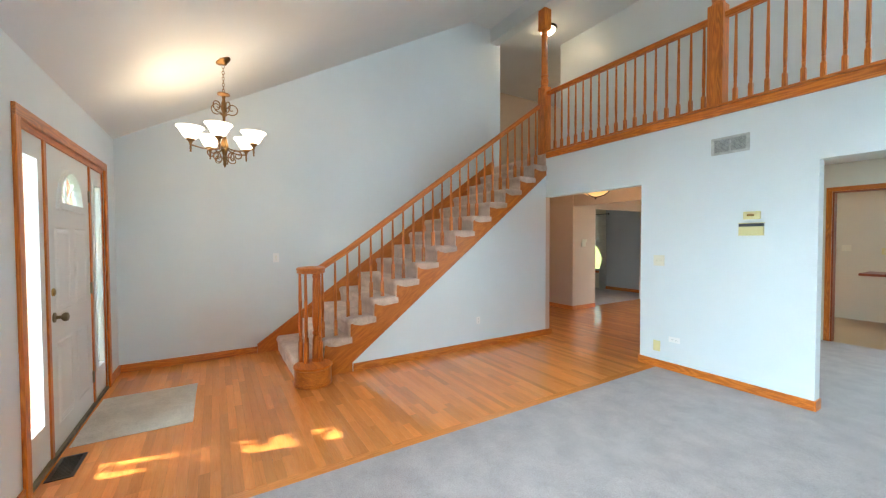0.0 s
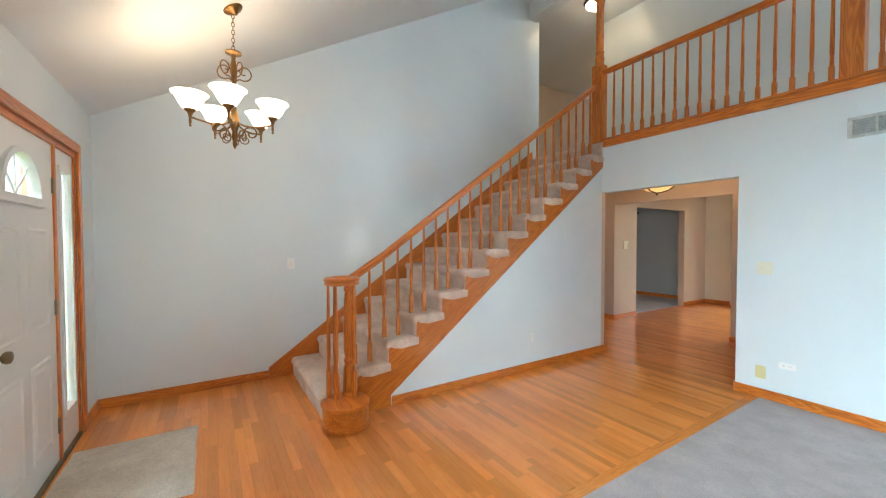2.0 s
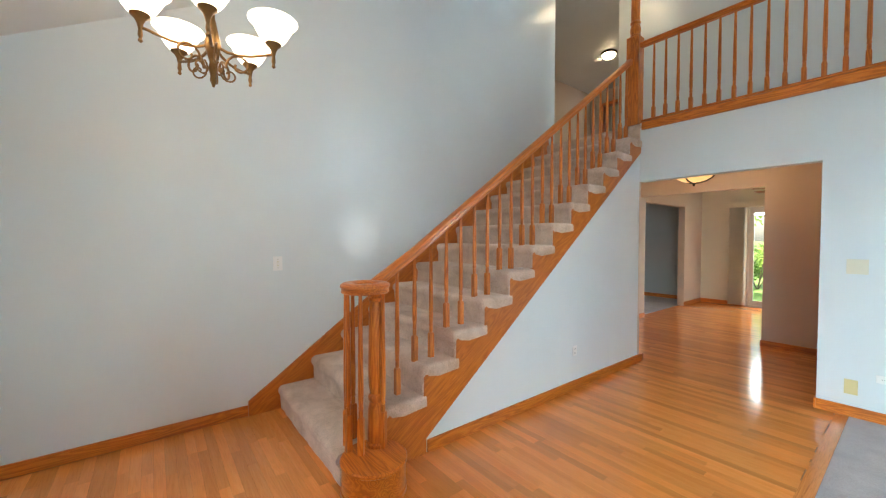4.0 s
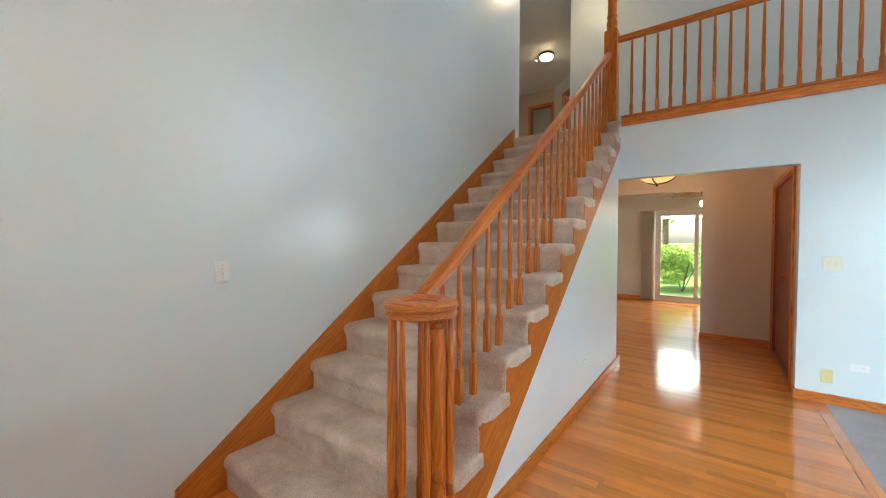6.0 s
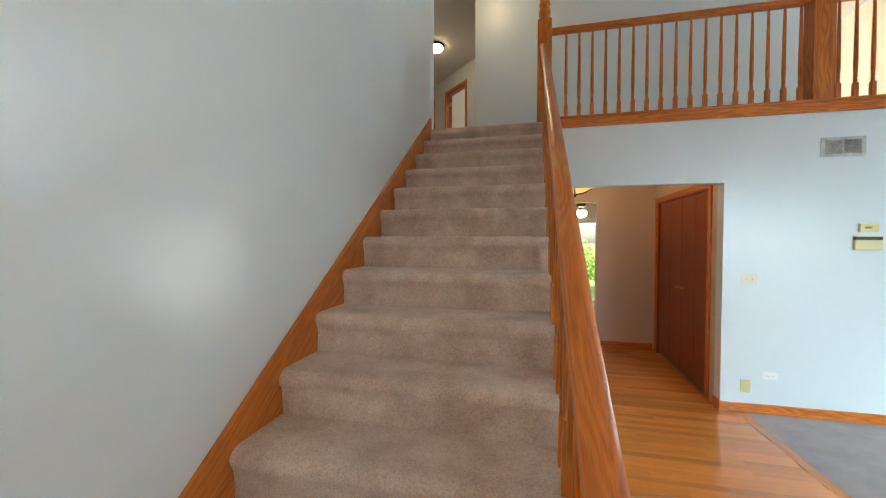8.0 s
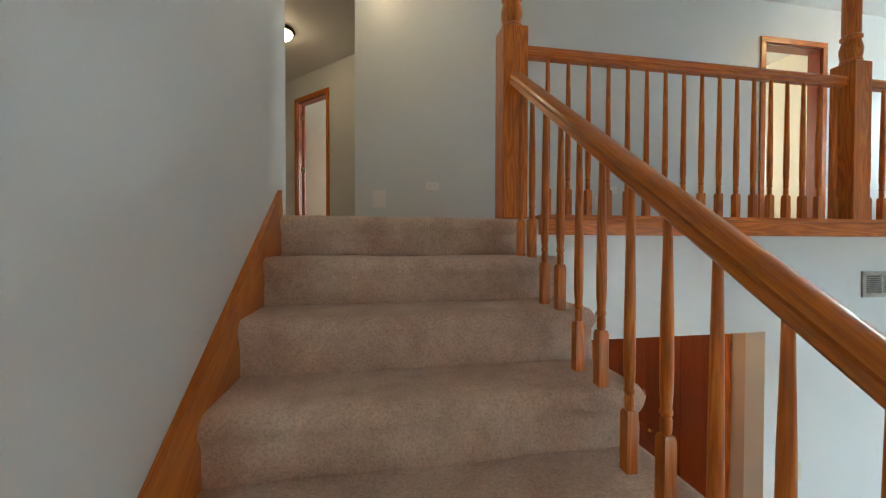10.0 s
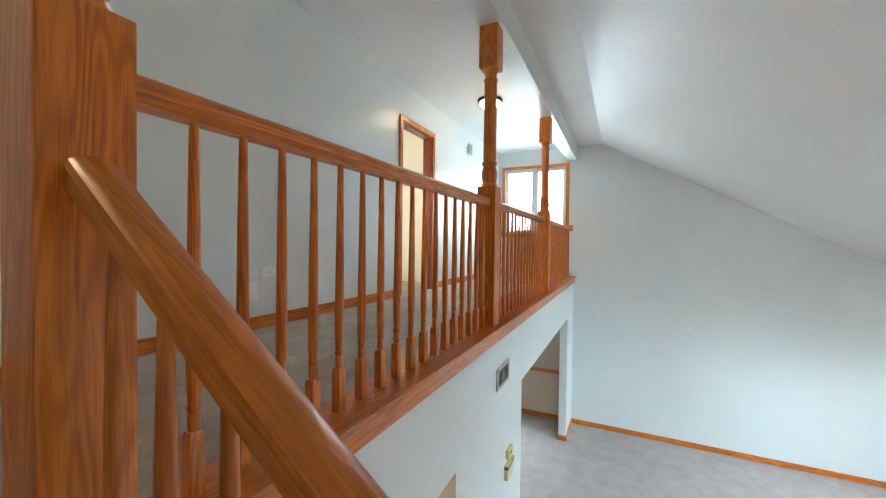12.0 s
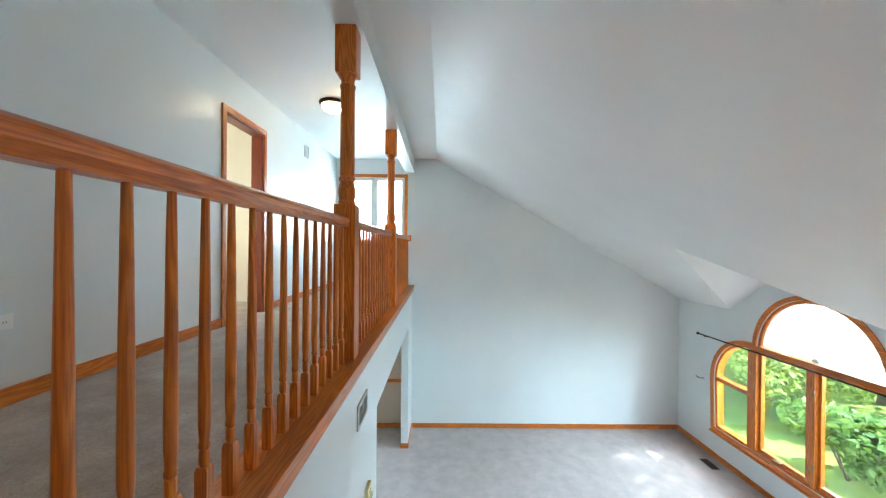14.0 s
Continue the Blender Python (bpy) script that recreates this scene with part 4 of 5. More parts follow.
def grille(name, m, w, h, label, panels=2):
    o = thing(name, m.translation, label, "vent")
    b = slab(rect(0, 0, w, h), [rect(0.02 + i * (w - 0.04) / panels + 0.006, 0.022, 0.02 + (i + 1) * (w - 0.04) / panels - 0.006, h - 0.022) for i in range(panels)], lambda u, v, wd: m @ Vector((u, 0.012 - wd, v)), 0.0115)
    part("frame", b, vent_metal, o)
    # dark sheet puts the shade behind the slats into its colour
    part("recess_shade", box((0.01, 0.0006, 0.01), (w - 0.01, 0.0018, h - 0.01), 0, m), dark_grey_fill, o)
    for i in range(panels):
        x0 = 0.02 + i * (w - 0.04) / panels + 0.004
        x1 = 0.02 + (i + 1) * (w - 0.04) / panels - 0.004
        k = int((h - 0.05) / 0.011)
        for j in range(k):
            z = 0.026 + (h - 0.052) * j / max(1, k - 1)
            part("slat", box((x0, -0.006, -0.0006), (x1, 0.006, 0.0006), 0, m @ Matrix.Translation((0, 0.007, z)) @ Matrix.Rotation(radians(42), 4, "X")), vent_metal, o)
    return o


GW = (Vector((1, 0, 0)), Vector((0, -1, 0)))
grille("return_grille", wall_frame((3.442, YG, 2.235), *GW), 0.308, 0.162, "pale metal double return-air grille on the wall")
grille("wall_grille", wall_frame((6.43, YB, 4.735), *GW), 0.16, 0.17, "small beige metal grille on the gallery wall", 1)
mc = Matrix(((1, 0, 0, 2.29), (0, 0, 1, 7.38), (0, -1, 0, ZC), (0, 0, 0, 1)))
grille("ceiling_grille", mc, 0.33, 0.19, "beige metal ceiling register above the gallery")


def plate(name, m, w, h, mat, label, kind_):
    o = thing(name, m.translation, label, "wall plate" if kind_ == "blank" else ("light switch" if "switch" in kind_ else "outlet"))
    part("cover", box((-w / 2, 0.0005, -h / 2), (w / 2, 0.007, h / 2), 0.002, m), mat, o)
    n = 2 if kind_ in ("switch2", "outlet_h") else 1
    for i in range(n):
        u = (i - (n - 1) / 2) * (0.046 if n == 2 else 0)
        if "switch" in kind_:
            part("toggle", box((u - 0.005, 0.0072, -0.011), (u + 0.005, 0.017, 0.011), 0.002, m), mat, o)
            part("slot", box((u - 0.008, 0.0068, -0.019), (u + 0.008, 0.0078, 0.019), 0, m), ivory, o)
        elif kind_ != "blank":
            for du, dv in ((0, 0.02), (0, -0.02)) if n == 1 else ((u * 0.9, 0),):
                f = part("receptacle", box((du - 0.016, 0.0068, dv - 0.014), (du + 0.016, 0.0085, dv + 0.014), 0.001, m), mat, o)
                for s in (-0.006, 0.006):
                    part("slot", box((du + s - 0.001, 0.0083, dv - 0.005), (du + s + 0.001, 0.0092, dv + 0.004), 0, m), dark_grey_fill, f)
    for s in (-1, 1):
        if kind_ == "switch1":
            part("screw", box((-0.003, 0.0068, s * 0.035 - 0.003), (0.003, 0.0078, s * 0.035 + 0.003), 0, m), vent_metal, o)
    return o


SW = (Vector((0, 1, 0)), Vector((1, 0, 0)))
plate("light_switch", wall_frame((0, 2.623, 1.198), *SW), 0.072, 0.116, white_plastic, "white single toggle light switch on the stair wall", "switch1")
plate("light_switch", wall_frame((2.944, YG, 1.186), *GW), 0.117, 0.116, ivory, "ivory double toggle light switch plate", "switch2")
plate("phone_plate", wall_frame((2.929, YG, 0.235), *GW), 0.075, 0.116, yellowed, "yellowed blank wall plate above the baseboard", "blank")
plate("outlet", wall_frame((3.115, YG, 0.338), *GW), 0.116, 0.06, white_plastic, "white horizontal outlet above the baseboard", "outlet_h")
plate("outlet", wall_frame((XS, 4.90, 0.36), *SW), 0.06, 0.09, white_plastic, "white outlet on the wall under the stairs", "outlet_v")
plate("outlet", wall_frame((0.945, YB, 3.075), *GW), 0.116, 0.07, white_plastic, "white horizontal outlet on the gallery wall", "outlet_h")
plate("outlet", wall_frame((2.70, YB, 3.085), *GW), 0.116, 0.07, white_plastic, "white horizontal outlet near the gallery railing", "outlet_h")
plate("wall_plate", wall_frame((0.478, YB, 2.953), *GW), 0.11, 0.15, white_plastic, "white blank wall plate near the hall corner", "blank")
plate("wall_plate", wall_frame((2.57, YB, 2.96), *GW), 0.09, 0.13, white_plastic, "white blank wall plate low on the gallery wall", "blank")
plate("wall_plate", wall_frame((3.3, 11.499, 1.25), *GW), 0.12, 0.11, ivory, "ivory switch plate on the kitchen wall", "switch2")
plate("wall_plate", wall_frame((3.75, 11.499, 1.2), *GW), 0.08, 0.11, yellowed, "yellowed switch plate on the kitchen wall", "switch1")

therm = thing("alarm_panel", (3.775, YG, 1.45), "yellowed alarm keypad with dark display on the wall", "keypad")
part("body", box((3.682, YG - 0.03, 1.452), (3.868, YG - 0.0005, 1.535), 0.005), yellowed, therm)
part("display", box((3.684, YG - 0.032, 1.5355), (3.866, YG - 0.0005, 1.562), 0.002), dark_grey_fill, therm)
part("ledge", box((3.68, YG - 0.034, 1.5625), (3.87, YG - 0.0005, 1.568), 0.001), yellowed, therm)
ths = thing("thermostat", (3.78, YG, 1.6), "small yellowed thermostat above the keypad", "thermostat")
part("body", box((3.715, YG - 0.028, 1.60), (3.843, YG - 0.0005, 1.672), 0.006), yellowed, ths)
part("dial_strip", box((3.745, YG - 0.031, 1.63), (3.80, YG - 0.028, 1.645), 0.001), brass, ths)
th2 = thing("hall_thermostat", (0.18, 8.42, 1.3), "beige wall thermostat in the lower hall", "thermostat")
part("body", box((0.2105, 8.30, 1.27), (0.235, 8.42, 1.36), 0.006), ivory, th2)
part("lower_box", box((0.2105, 8.32, 1.36), (0.225, 8.46, 1.42), 0.004), ivory, th2)
sm = thing("smoke_detector", (-0.95, 9.15, ZC), "white round smoke detector on the hall ceiling", "smoke detector")
part("body", lathe([(0.065, 0), (0.065, -0.02), (0.05, -0.035), (0.01, -0.037)], (-0.95, 9.15, ZC - 0.001), 20), white_plastic, sm, smooth=True)

# ---- floor things ----
mat_ob = thing("door_mat", (1.31, 1.4, 0), "grey-beige carpet remnant lying as a door mat", "mat")
b = bmesh.new()
n_ = 14
rows_ = []
for j in range(n_ + 1):
    row = []
    for i in range(n_ + 1):
        x, y = 0.80 + 0.92 * i / n_, 1.075 + 0.71 * j / n_
        e = 0.004 if i in (0, n_) or j in (0, n_) else 0.012
        row.append(b.verts.new((x + 0.006 * noise.noise(Vector((x * 4, y * 4, 3))), y + 0.006 * noise.noise(Vector((x * 4, y * 4, 7))), e + 0.002 * noise.noise(Vector((x * 9, y * 9, 1))))))
    rows_.append(row)
for r0, r1 in zip(rows_, rows_[1:]):
    for i in range(n_):
        b.faces.new((r0[i], r0[i + 1], r1[i + 1], r1[i]))
ext = bmesh.ops.extrude_face_region(b, geom=list(b.faces))
for v in [g_ for g_ in ext["geom"] if isinstance(g_, bmesh.types.BMVert)]:
    v.co.z = 0.001
part("carpet_remnant", b, mat_carpet, mat_ob, smooth=True)


def floor_register(x0, y0, x1, y1, mat, label):
    o = thing("floor_register", (x0, y0, 0), label, "floor vent")
    part("frame", slab(rect(x0, y0, x1, y1), [rect(x0 + 0.018, y0 + 0.018, x1 - 0.018, y1 - 0.018)], lambda u, v, w: (u, v, 0.006 - w), 0.0055), mat, o)
    # flat near-black sheet gives the shade down the register by colour
    part("duct_dark_sheet", box((x0 + 0.01, y0 + 0.01, 0.0005), (x1 - 0.01, y1 - 0.01, 0.0015)), duct_shade, o)
    k = 14
    along = (x1 - x0) > (y1 - y0)
    for i in range(k):
        if along:
            x = x0 + 0.02 + (x1 - x0 - 0.04) * (i + 0.5) / k
            part("slat", box((x - 0.003, y0 + 0.018, 0.002), (x + 0.003, y1 - 0.018, 0.005)), mat, o)
        else:
            y = y0 + 0.02 + (y1 - y0 - 0.04) * (i + 0.5) / k
            part("slat", box((x0 + 0.018, y - 0.003, 0.002), (x1 - 0.018, y + 0.003, 0.005)), mat, o)


floor_register(1.86, 1.075, 2.16, 1.205, bronze_dark, "dark bronze floor register beside the entrance")
floor_register(6.80, 1.22, 7.09, 1.345, bronze_dark, "dark floor register in the carpet under the window")

# ---- closet doors ----
clos = thing("closet_doors", (2.76, 7.3, 0), "dark red-brown stained bifold closet doors, closed", "closet door")
for i in range(4):
    y0 = 6.44 + i * 0.365
    lf = part("leaf", box((2.765, y0 + 0.002, 0.02), (2.795, y0 + 0.363, 2.02), 0.004), oak_door, clos)
    if i in (1, 2):
        mk = Matrix.Translation((2.764, y0 + (0.30 if i == 1 else 0.07), 0.98)) @ Matrix.Rotation(radians(-90), 4, "Y")
        part("knob", lathe([(0.014, 0), (0.010, 0.012), (0.018, 0.022), (0.012, 0.03)], m=mk, seg=12), brass, lf, smooth=True)

# ---- room doors upstairs ----
dl = thing("bedroom_door", ang0 + ad * 0.52 + Vector((0, 0, H)), "dark oak bedroom door standing open into the room", "door")
m_open = m_ang @ Matrix.Translation((0.522, 0.06, 0)) @ Matrix.Rotation(radians(152), 4, "Z")
part("leaf", box((0, -0.035, H + 0.01), (0.66, 0, 4.69), 0.003, m_open), oak_door, dl)
for z in (H + 0.25, H + 1.0, H + 1.8):
    part("hinge", box((-0.012, -0.04, z - 0.045), (0.012, 0.004, z + 0.045), 0.002, m_open), brass, dl)
ur = thing("low_rail", (4.9, 9.0, H), "oak low rail inside the room behind the gallery", "rail")
part("rail", box((4.2, 9.0, 3.28), (5.9, 9.05, 3.33), 0.006), oak_x, ur)
for x in (4.4, 5.1, 5.8):
    part("support", box((x - 0.02, 9.005, H), (x + 0.02, 9.045, 3.28), 0.004), oak_z, ur)

# ---- gallery end window ----
gw = thing("window_gallery", (XF, 6.87, 3.5), "oak-cased double window at the end of the gallery", "window", kind="structure")
FX = (Vector((0, 1, 0)), Vector((-1, 0, 0)))


def side(u, v, w):
    return (XF - 0.018 + w, u, v)


part("casing", slab(rect(6.25, 3.46, 7.53, 4.81), [rect(6.31, 3.52, 7.47, 4.75)], side, 0.0175), oak_y, gw)
part("sill", box((XF - 0.05, 6.23, 3.435), (XF - 0.019, 7.55, 3.46), 0.004), oak_y, gw)
for a, c in ((6.312, 6.888), (6.892, 7.468)):
    sh = part("sash", slab(rect(a, 3.522, c, 4.748), [rect(a + 0.06, 3.58, c - 0.06, 4.69)], lambda u, v, w: (XF + 0.03 + w, u, v), 0.05), white_paint, gw)
    g = part("pane", box((XF + 0.05, a + 0.06, 3.58), (XF + 0.054, c - 0.06, 4.69)), glass, sh)
    g.visible_shadow = False

# ---- dining room window ----
dw = thing("window_dining", (XF, 7.9, 0.67), "oak-cased dining room window with a white sash", "window", kind="structure")
part("casing", slab(rect(7.235, 0.60, 8.57, 2.07), [rect(7.305, 0.67, 8.50, 2.0)], side, 0.0175), oak_y, dw)
for a, c in ((7.307, 7.901), (7.905, 8.498)):
    sh = part("sash", slab(rect(a, 0.672, c, 1.998), [rect(a + 0.045, 0.75, c - 0.045, 1.95)], lambda u, v, w: (XF + 0.03 + w, u, v), 0.05), white_paint, dw)
    g = part("pane", box((XF + 0.05, a + 0.045, 0.75), (XF + 0.054, c - 0.045, 1.95)), glass, sh)
    g.visible_shadow = False

# ---- dinette: patio door, blinds, fan ----
pd = thing("patio_door", (1.97, 11.5, 0), "white sliding glass patio door, closed", "door")
part("frame", slab(rect(1.0, 0.0, 2.95, 2.06), [rect(1.05, 0.04, 2.90, 2.01)], lambda u, v, w: (u, 11.495 + w, v), 0.13), white_paint, pd)
for a, c, yy in ((1.05, 1.84, 11.53), (1.76, 2.90, 11.58)):
    lf = part("panel", slab(rect(a, 0.04, c, 2.01), [rect(a + 0.075, 0.13, c - 0.075, 1.93)], lambda u, v, w, yy=yy: (u, yy + w, v), 0.04), white_paint, pd)
    g = part("pane", box((a + 0.075, yy + 0.018, 0.13), (c - 0.075, yy + 0.022, 1.93)), glass, lf)
    g.visible_shadow = False
bl = thing("vertical_blinds", (0.88, 11.42, 2.05), "cream vertical blinds drawn aside under a valance", "blinds")
part("valance", box((0.70, 11.36, 2.05), (3.05, 11.485, 2.16), 0.004), cream_paint, bl)
for i in range(9):
    m = Matrix.Translation((0.76 + 0.032 * i, 11.42, 0)) @ Matrix.Rotation(radians(72), 4, "Z")
    part("vane", box((-0.042, -0.001, 0.03), (0.042, 0.001, 2.05), 0, m), cream_paint, bl)
kb = thing("kitchen_blind_stack", (3.05, 11.45, 1.0), "white vertical blind stack at the patio door edge", "blinds")
for i in range(4):
    m = Matrix.Translation((2.99 + 0.03 * i, 11.42, 0)) @ Matrix.Rotation(radians(70), 4, "Z")
    part("vane", box((-0.042, -0.001, 0.03), (0.042, 0.001, 2.05), 0, m), white_paint, kb)
FXc, FYc = 2.0, 9.9
fan = thing("ceiling_fan", (FXc, FYc, ZL), "dark bronze ceiling fan with lit glass bowl", "ceiling fan")
part("canopy", lathe([(0.06, 0), (0.055, -0.03), (0.015, -0.05), (0.013, -0.16)], (FXc, FYc, ZL - 0.001), 18), bronze_dark, fan, smooth=True)
part("motor", lathe([(0.03, -0.15), (0.085, -0.17), (0.10, -0.21), (0.095, -0.26), (0.05, -0.29), (0.04, -0.33)], (FXc, FYc, ZL), 22), bronze_dark, fan, smooth=True)
part("light_bowl", lathe([(0.05, -0.33), (0.10, -0.36), (0.105, -0.40), (0.085, -0.44), (0.04, -0.465), (0.005, -0.47)], (FXc, FYc, ZL), 22), dome_glow, fan, smooth=True)
for i in range(5):
    m = Matrix.Translation((FXc, FYc, ZL - 0.225)) @ Matrix.Rotation(radians(72 * i + 10), 4, "Z") @ Matrix.Rotation(radians(9), 4, "X")
    bld = part("blade", box((0.18, -0.06, -0.004), (0.62, 0.06, 0.004), 0.003, m), oak_door, fan)
    part("iron", box((0.08, -0.015, -0.006), (0.20, 0.015, -0.0045), 0.0, m), bronze_dark, bld)

# ---- family room window and curtain ----
fw = thing("window_family", (-2.0, 11.5, 0.5), "oak-cased family room window", "window", kind="structure")
part("casing", slab(rect(-2.48, 0.44, -1.52, 2.08), [rect(-2.42, 0.5, -1.58, 2.02)], lambda u, v, w: (u, 11.482 + w, v), 0.0175), oak_z, fw)
g = part("pane", box((-2.42, 11.56, 0.5), (-1.58, 11.565, 2.02)), glass, fw)
g.visible_shadow = False
part("sash", slab(rect(-2.419, 0.501, -1.581, 2.019), [rect(-2.37, 0.55, -1.63, 1.24), rect(-2.37, 1.28, -1.63, 1.97)], lambda u, v, w: (u, 11.52 + w, v), 0.035), white_paint, fw)
cur = thing("curtain", (-1.5, 11.4, 0), "white sheer curtain tied back beside the window", "curtain")
b = bmesh.new()
prev = None
for j in range(25):
    z = 2.12 - 2.1 * j / 24
    pinch = 1.0 - 0.6 * math.exp(-((z - 0.95) / 0.28) ** 2)
    row = [b.verts.new((-1.40 - (0.42 if z > 0.95 else 0.22) * pinch * i / 24, 11.4 + 0.018 * math.sin(i * 1.6), z)) for i in range(25)]
    if prev:
        for i in range(24):
            b.faces.new((prev[i], prev[i + 1], row[i + 1], row[i]))
    prev = row
ob = part("panel", b, sheer, cur, smooth=True)
ob.modifiers.new("thickness", "SOLIDIFY").thickness = 0.002
cr = thing("curtain_rod", (-2.0, 11.4, 2.13), "dark curtain rod above the family room window", "curtain rod")
part("rod", add_sweep(bmesh.new(), [(-2.7, 11.4, 2.13), (-1.35, 11.4, 2.13)], circle(0.011)), black_iron, cr, smooth=True)
mx = Matrix.Translation((-1.35, 11.4, 2.13)) @ Matrix.Rotation(radians(90), 4, "Y")
part("finial", lathe([(0.011, 0), (0.026, 0.02), (0.02, 0.04), (0.004, 0.05)], m=mx, seg=12), black_iron, cr, smooth=True)

# ---- kitchen counter ----
kc = thing("kitchen_counter", (4.3, 10.4, 0), "kitchen counter with dark edge on a narrow dark support", "counter")
part("worktop", box((3.70, 10.15, 0.862), (5.4, 10.8, 0.90), 0.006), oak_door, kc)
part("support", box((4.02, 10.2, 0.0), (4.08, 10.75, 0.86), 0.004), oak_door, kc)
part("cabinet", box((4.5, 10.2, 0.0), (5.4, 10.75, 0.86), 0.004), oak_door, kc)
cbx = thing("counter_box", (4.2, 10.6, 0.9), "beige box standing on the counter", "box")
part("body", box((4.0, 10.5, 0.901), (4.35, 10.75, 1.05), 0.01), warm_tan, cbx)

# ---- outdoors ----
structure("ground", slab(rect(-300, -300, 300, 300), [rect(-4.5, 0.9, XF + 0.1, 11.6)], lambda u, v, w: (u, v, -0.22 - w), 0.1), lawn, "sunlit lawn around the house", "lawn")


def leaf_cloud(name, centers, count, size, mat, parent=None, seed=1):
    """Crown of many single leaves scattered over lobes."""
    rnd = random.Random(seed)
    verts, faces = [], []
    for _ in range(count):
        cx, cy, cz, r = rnd.choice(centers)
        while True:
            d = Vector((rnd.uniform(-1, 1), rnd.uniform(-1, 1), rnd.uniform(-1, 1)))
            if 0.35 < d.length < 1:
                break
        p = Vector((cx, cy, cz)) + Vector((d.x * r, d.y * r, d.z * r * 0.75))
        if p.z < -0.2:
            continue
        s = size * rnd.uniform(0.6, 1.3)
        q = Euler((rnd.uniform(-1.0, 1.0), rnd.uniform(-1.0, 1.0), rnd.uniform(0, 6.28))).to_matrix()
        k = len(verts)
        for u, v, w in ((-1, 0, 0), (-0.2, -0.55, 0.1), (1, 0, -0.1), (-0.2, 0.55, 0.1)):
            verts.append(p + q @ Vector((u * s, v * s, w * s)))
        faces.append((k, k + 1, k + 2))
        faces.append((k, k + 2, k + 3))
    me = bpy.data.meshes.new(name)
    me.from_pydata(verts, [], faces)
    me.materials.append(mat)
    return part(name, me, mat, parent)


def shrub(x, y, r, h, mat, n, seed, label):
    o = thing("shrub", (x, y, -0.22), label, "shrub", group="garden shrubs")
    rnd = random.Random(seed)
    c = [(x + rnd.uniform(-r, r) * 0.6, y + rnd.uniform(-r, r) * 0.6, -0.1 + rnd.uniform(0.25, 0.8) * h, r * rnd.uniform(0.35, 0.6)) for _ in range(7)]
    b = bmesh.new()
    for i in range(5):
        a = i * 1.3
        add_sweep(b, [(x, y, -0.25), (x + 0.4 * r * math.cos(a), y + 0.4 * r * math.sin(a), h * 0.55)], circle(0.015, 5), up=Vector((0.2, 1, 0.3)))
    part("stems", b, bark, o)
    leaf_cloud("leaves", c, n, 0.07, mat, o, seed)


def tree(x, y, h, r, mat, n, seed, label):
    o = thing("tree", (x, y, -0.22), label, "tree", group="garden trees")
    rnd = random.Random(seed)
    part("trunk", lathe([(0.17, 0), (0.13, 0.3), (0.11, h * 0.5), (0.05, h * 0.85)], (x, y, -0.25), 10), bark, o, smooth=True)
    c = []
    for i in range(11):
        a = rnd.uniform(0, 6.28)
        rr = r * rnd.uniform(0.3, 0.95)
        z = h * rnd.uniform(0.38, 0.95)
        e = (x + rr * math.cos(a), y + rr * math.sin(a), z)
        part("limb", add_sweep(bmesh.new(), [(x, y, z * 0.55), ((x + e[0]) / 2, (y + e[1]) / 2, z * 0.72), e], circle(0.03, 6), up=Vector((0.2, 0.4, 1))), bark, o)
        c.append((*e, r * rnd.uniform(0.35, 0.55)))
    leaf_cloud("crown", c, n, 0.11, mat, o, seed)


for i, (x, y, r, h, m, n) in enumerate(((6.9, -0.9, 0.8, 1.0, leaf_dark, 2600), (5.0, -1.1, 0.9, 0.85, leaf_dark, 2600), (8.6, -1.8, 1.1, 1.6, leaf_light, 3000), (10.2, -3.6, 1.5, 2.0, leaf_light, 3400),
                                         (3.3, -2.6, 1.0, 1.2, leaf_light, 2400), (7.8, -5.5, 1.6, 1.9, leaf_light, 3200))):
    shrub(x, y, r, h, m, n, 20 + i, "dense green garden shrub outside the front window")
# fourth and sixth trees stand out of view, placed to dapple the sun indoors
for i, (x, y, h, r, m, n) in enumerate(((9.8, -5.0, 5.5, 2.3, leaf_light, 7000), (14.5, -7.5, 7.5, 3.4, leaf_light, 8000), (12.5, -13.0, 8.5, 4.0, leaf_dark, 7000), (4.5, -3.3, 8.2, 2.7, leaf_light, 9000), (-2.5, -9.0, 8.0, 3.6, leaf_dark, 7000), (0.7, -3.2, 7.4, 2.0, leaf_light, 800), (19, -3, 9, 4.2, leaf_dark, 7000))):
    tree(x, y, h, r, m, n, 50 + i, "leafy green garden tree in front of the house")
for i, (x, y, r, h, m, n) in enumerate(((1.3, 15.6, 1.0, 1.3, leaf_light, 2600), (2.8, 16.2, 1.2, 1.6, leaf_light, 2600), (0.0, 17.2, 1.3, 1.4, leaf_dark, 2600))):
    shrub(x, y, r, h, m, n, 80 + i, "bright green shrub behind the patio door")
for i, (x, y, h, r, m, n) in enumerate(((0.3, 21.0, 7.0, 3.2, leaf_light, 7000), (5.0, 23.0, 8.0, 3.8, leaf_light, 7000), (-5.0, 22.0, 8.0, 3.6, leaf_dark, 6000))):
    tree(x, y, h, r, m, n, 90 + i, "leafy tree behind the house")

# ---- oak strip floor ----
oakfloor = tagged(new("floor_oak"), "honey-coloured oak strip floor with a varnished sheen", "wood floor", kind="structure")
W = 0.0572
strip_cache = {}


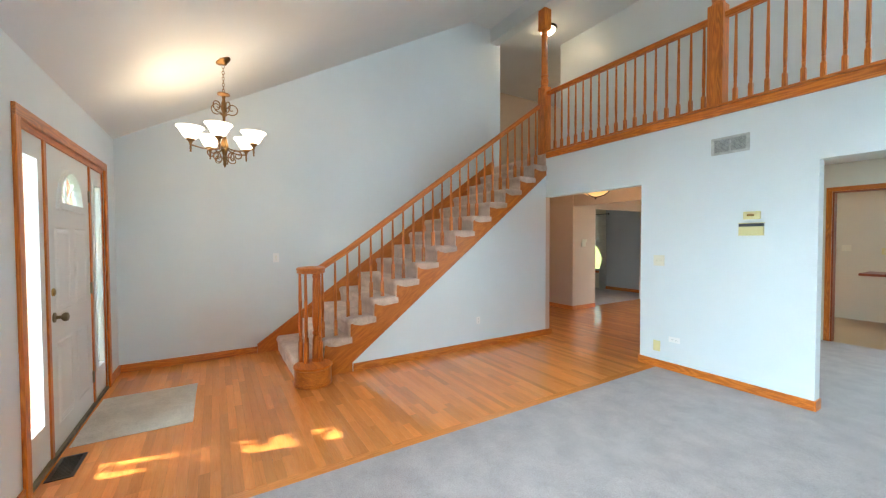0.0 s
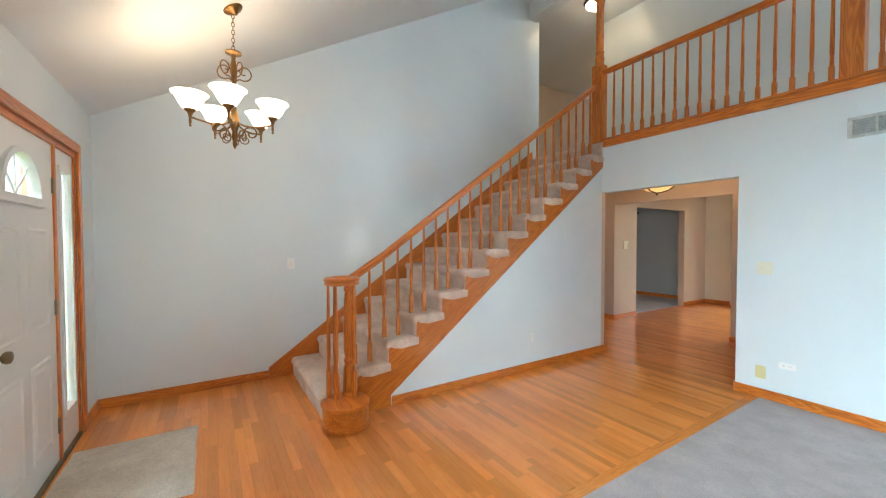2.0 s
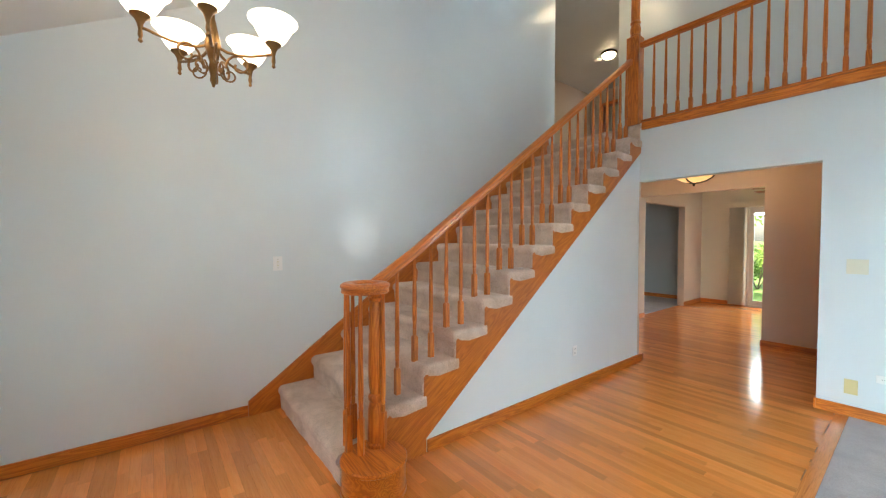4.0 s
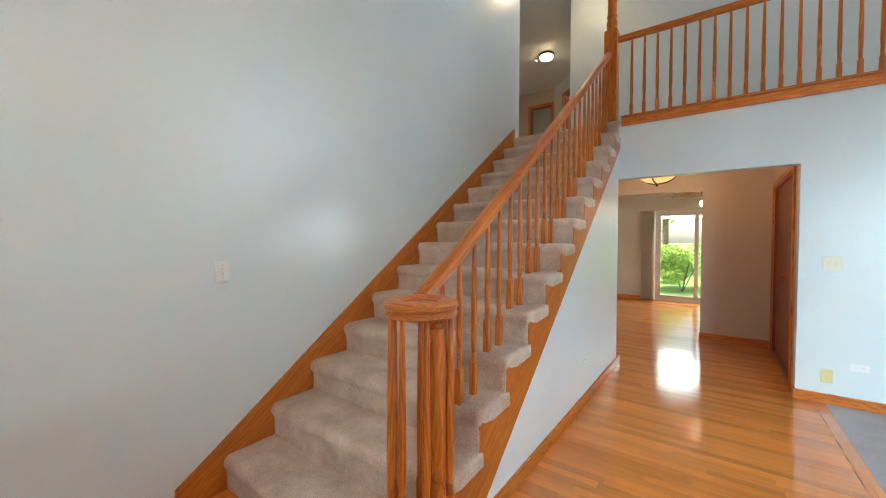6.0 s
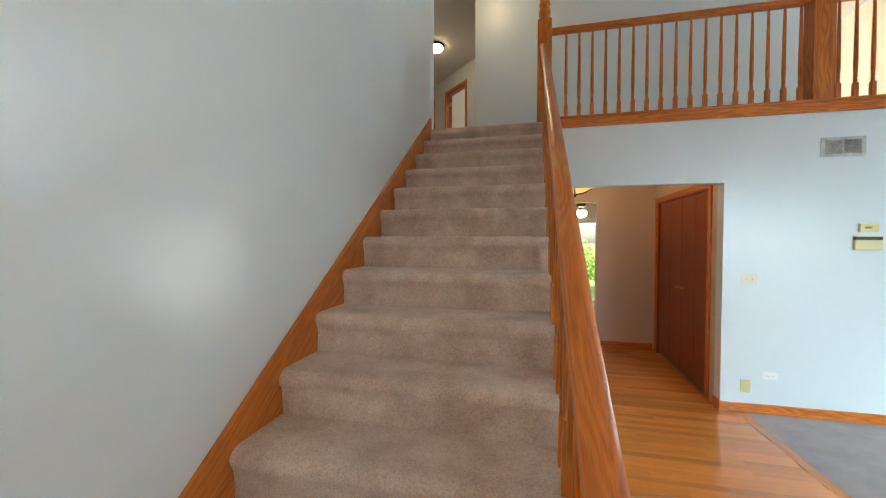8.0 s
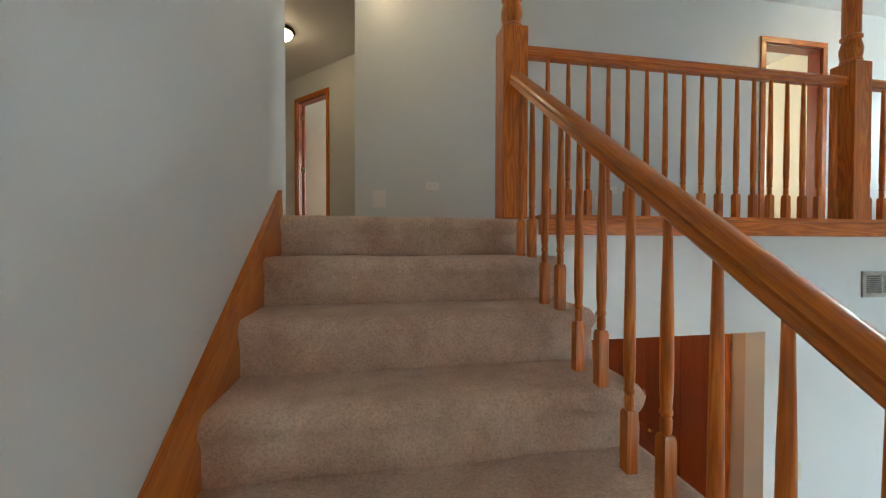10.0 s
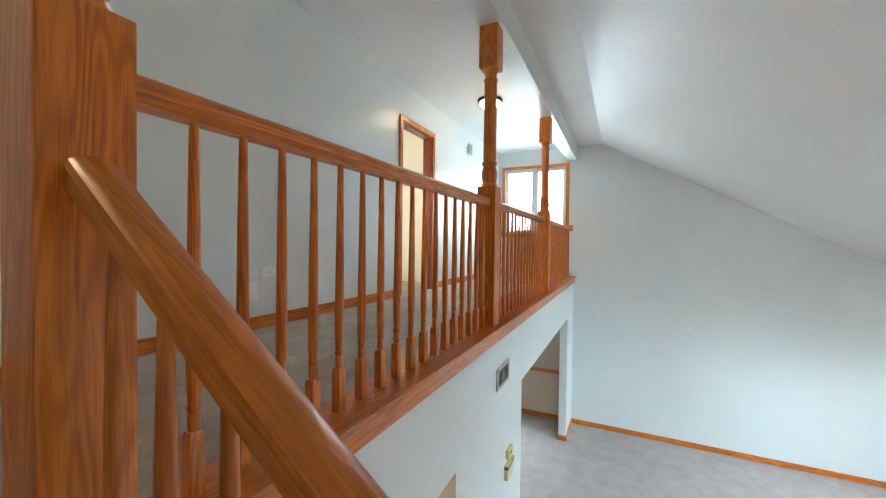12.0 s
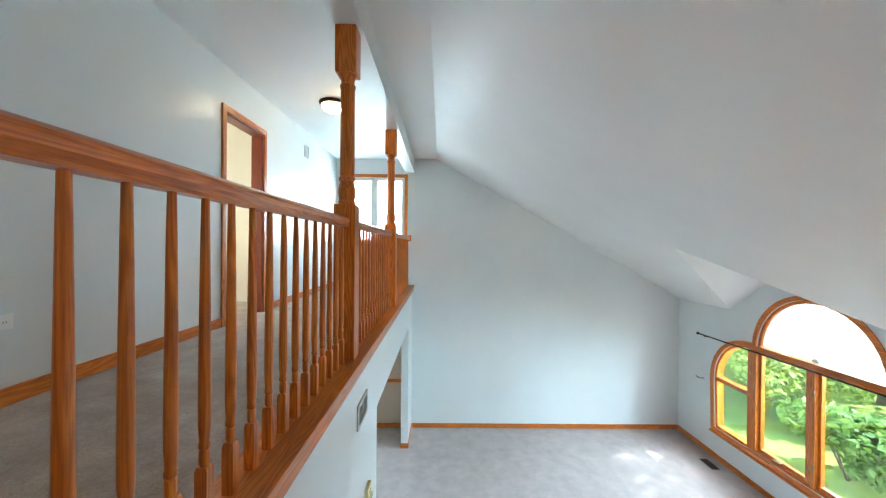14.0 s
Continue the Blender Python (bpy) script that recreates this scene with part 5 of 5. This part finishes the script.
def strip_mesh(length):
    key = round(length, 2)
    if key not in strip_cache:
        b = bmesh.new()
        add_box(b, (0.0001, 0.0001, -0.0055), (key - 0.0001, W - 0.0001, 0.0))
        top = [e for e in b.edges if all(v.co.z > -0.001 for v in e.verts)]
        bmesh.ops.bevel(b, geom=top, offset=0.0005, segments=1, affect="EDGES")
        strip_cache[key] = mesh_of("strip", b, oak_floor)
    return strip_cache[key]


rnd = random.Random(7)
rest_v, rest_f = [], []
singles = 0
y = YF + 0.002
while y < 11.49:
    x0, x1 = 0.015, 2.85
    if y > 6.3:
        x0, x1 = (-1.6, 2.735) if y < 8.05 else (0.11, 2.92)
        if y < 8.4 and y >= 8.05:
            x1 = 2.735
    x = x0
    first = True
    while x < x1 - 0.01:
        ln = rnd.choice((0.35, 0.5, 0.65, 0.8, 1.0, 1.25)) * (rnd.uniform(0.3, 1.0) if first else 1)
        ln = round(max(0.2, ln), 2)
        if x1 - (x + ln) < 0.2:
            ln = round(x1 - x, 2)
        first = False
        if y < 5.2 and singles < 300 and not (y < 2.0 and x > 2.9):
            o = new("strip", strip_mesh(ln))
            o.parent = oakfloor
            o.location = (x, y, 0)
            singles += 1
        else:
            k = len(rest_v)
            for zz in (-0.0055, 0.0):
                rest_v += [(x + 0.0002, y + 0.0002, zz), (x + ln - 0.0002, y + 0.0002, zz), (x + ln - 0.0002, y + W - 0.0002, zz), (x + 0.0002, y + W - 0.0002, zz)]
            rest_f += [(k + 4, k + 5, k + 6, k + 7), (k, k + 1, k + 5, k + 4), (k + 1, k + 2, k + 6, k + 5), (k + 2, k + 3, k + 7, k + 6), (k + 3, k, k + 4, k + 7)]
        x += ln
    y += W
me = bpy.data.meshes.new("strips")
me.from_pydata(rest_v, [], rest_f)
me.materials.append(oak_floor)
o = new("strips", me)
o.parent = oakfloor
tagged(o, kind="stuff")
oak_border = wood("oak_floor_border", "y", *FLOOR_OAK, 0.2, contrast=0.08)
for i, (a, c) in enumerate(((1.06, 2.2), (2.2, 3.6), (3.6, 5.0), (5.0, 6.13))):
    part("border_strip", box((2.851, a + 0.0002, -0.0055), (2.924, c - 0.0002, 0.0005), 0.0007), oak_border, oakfloor)
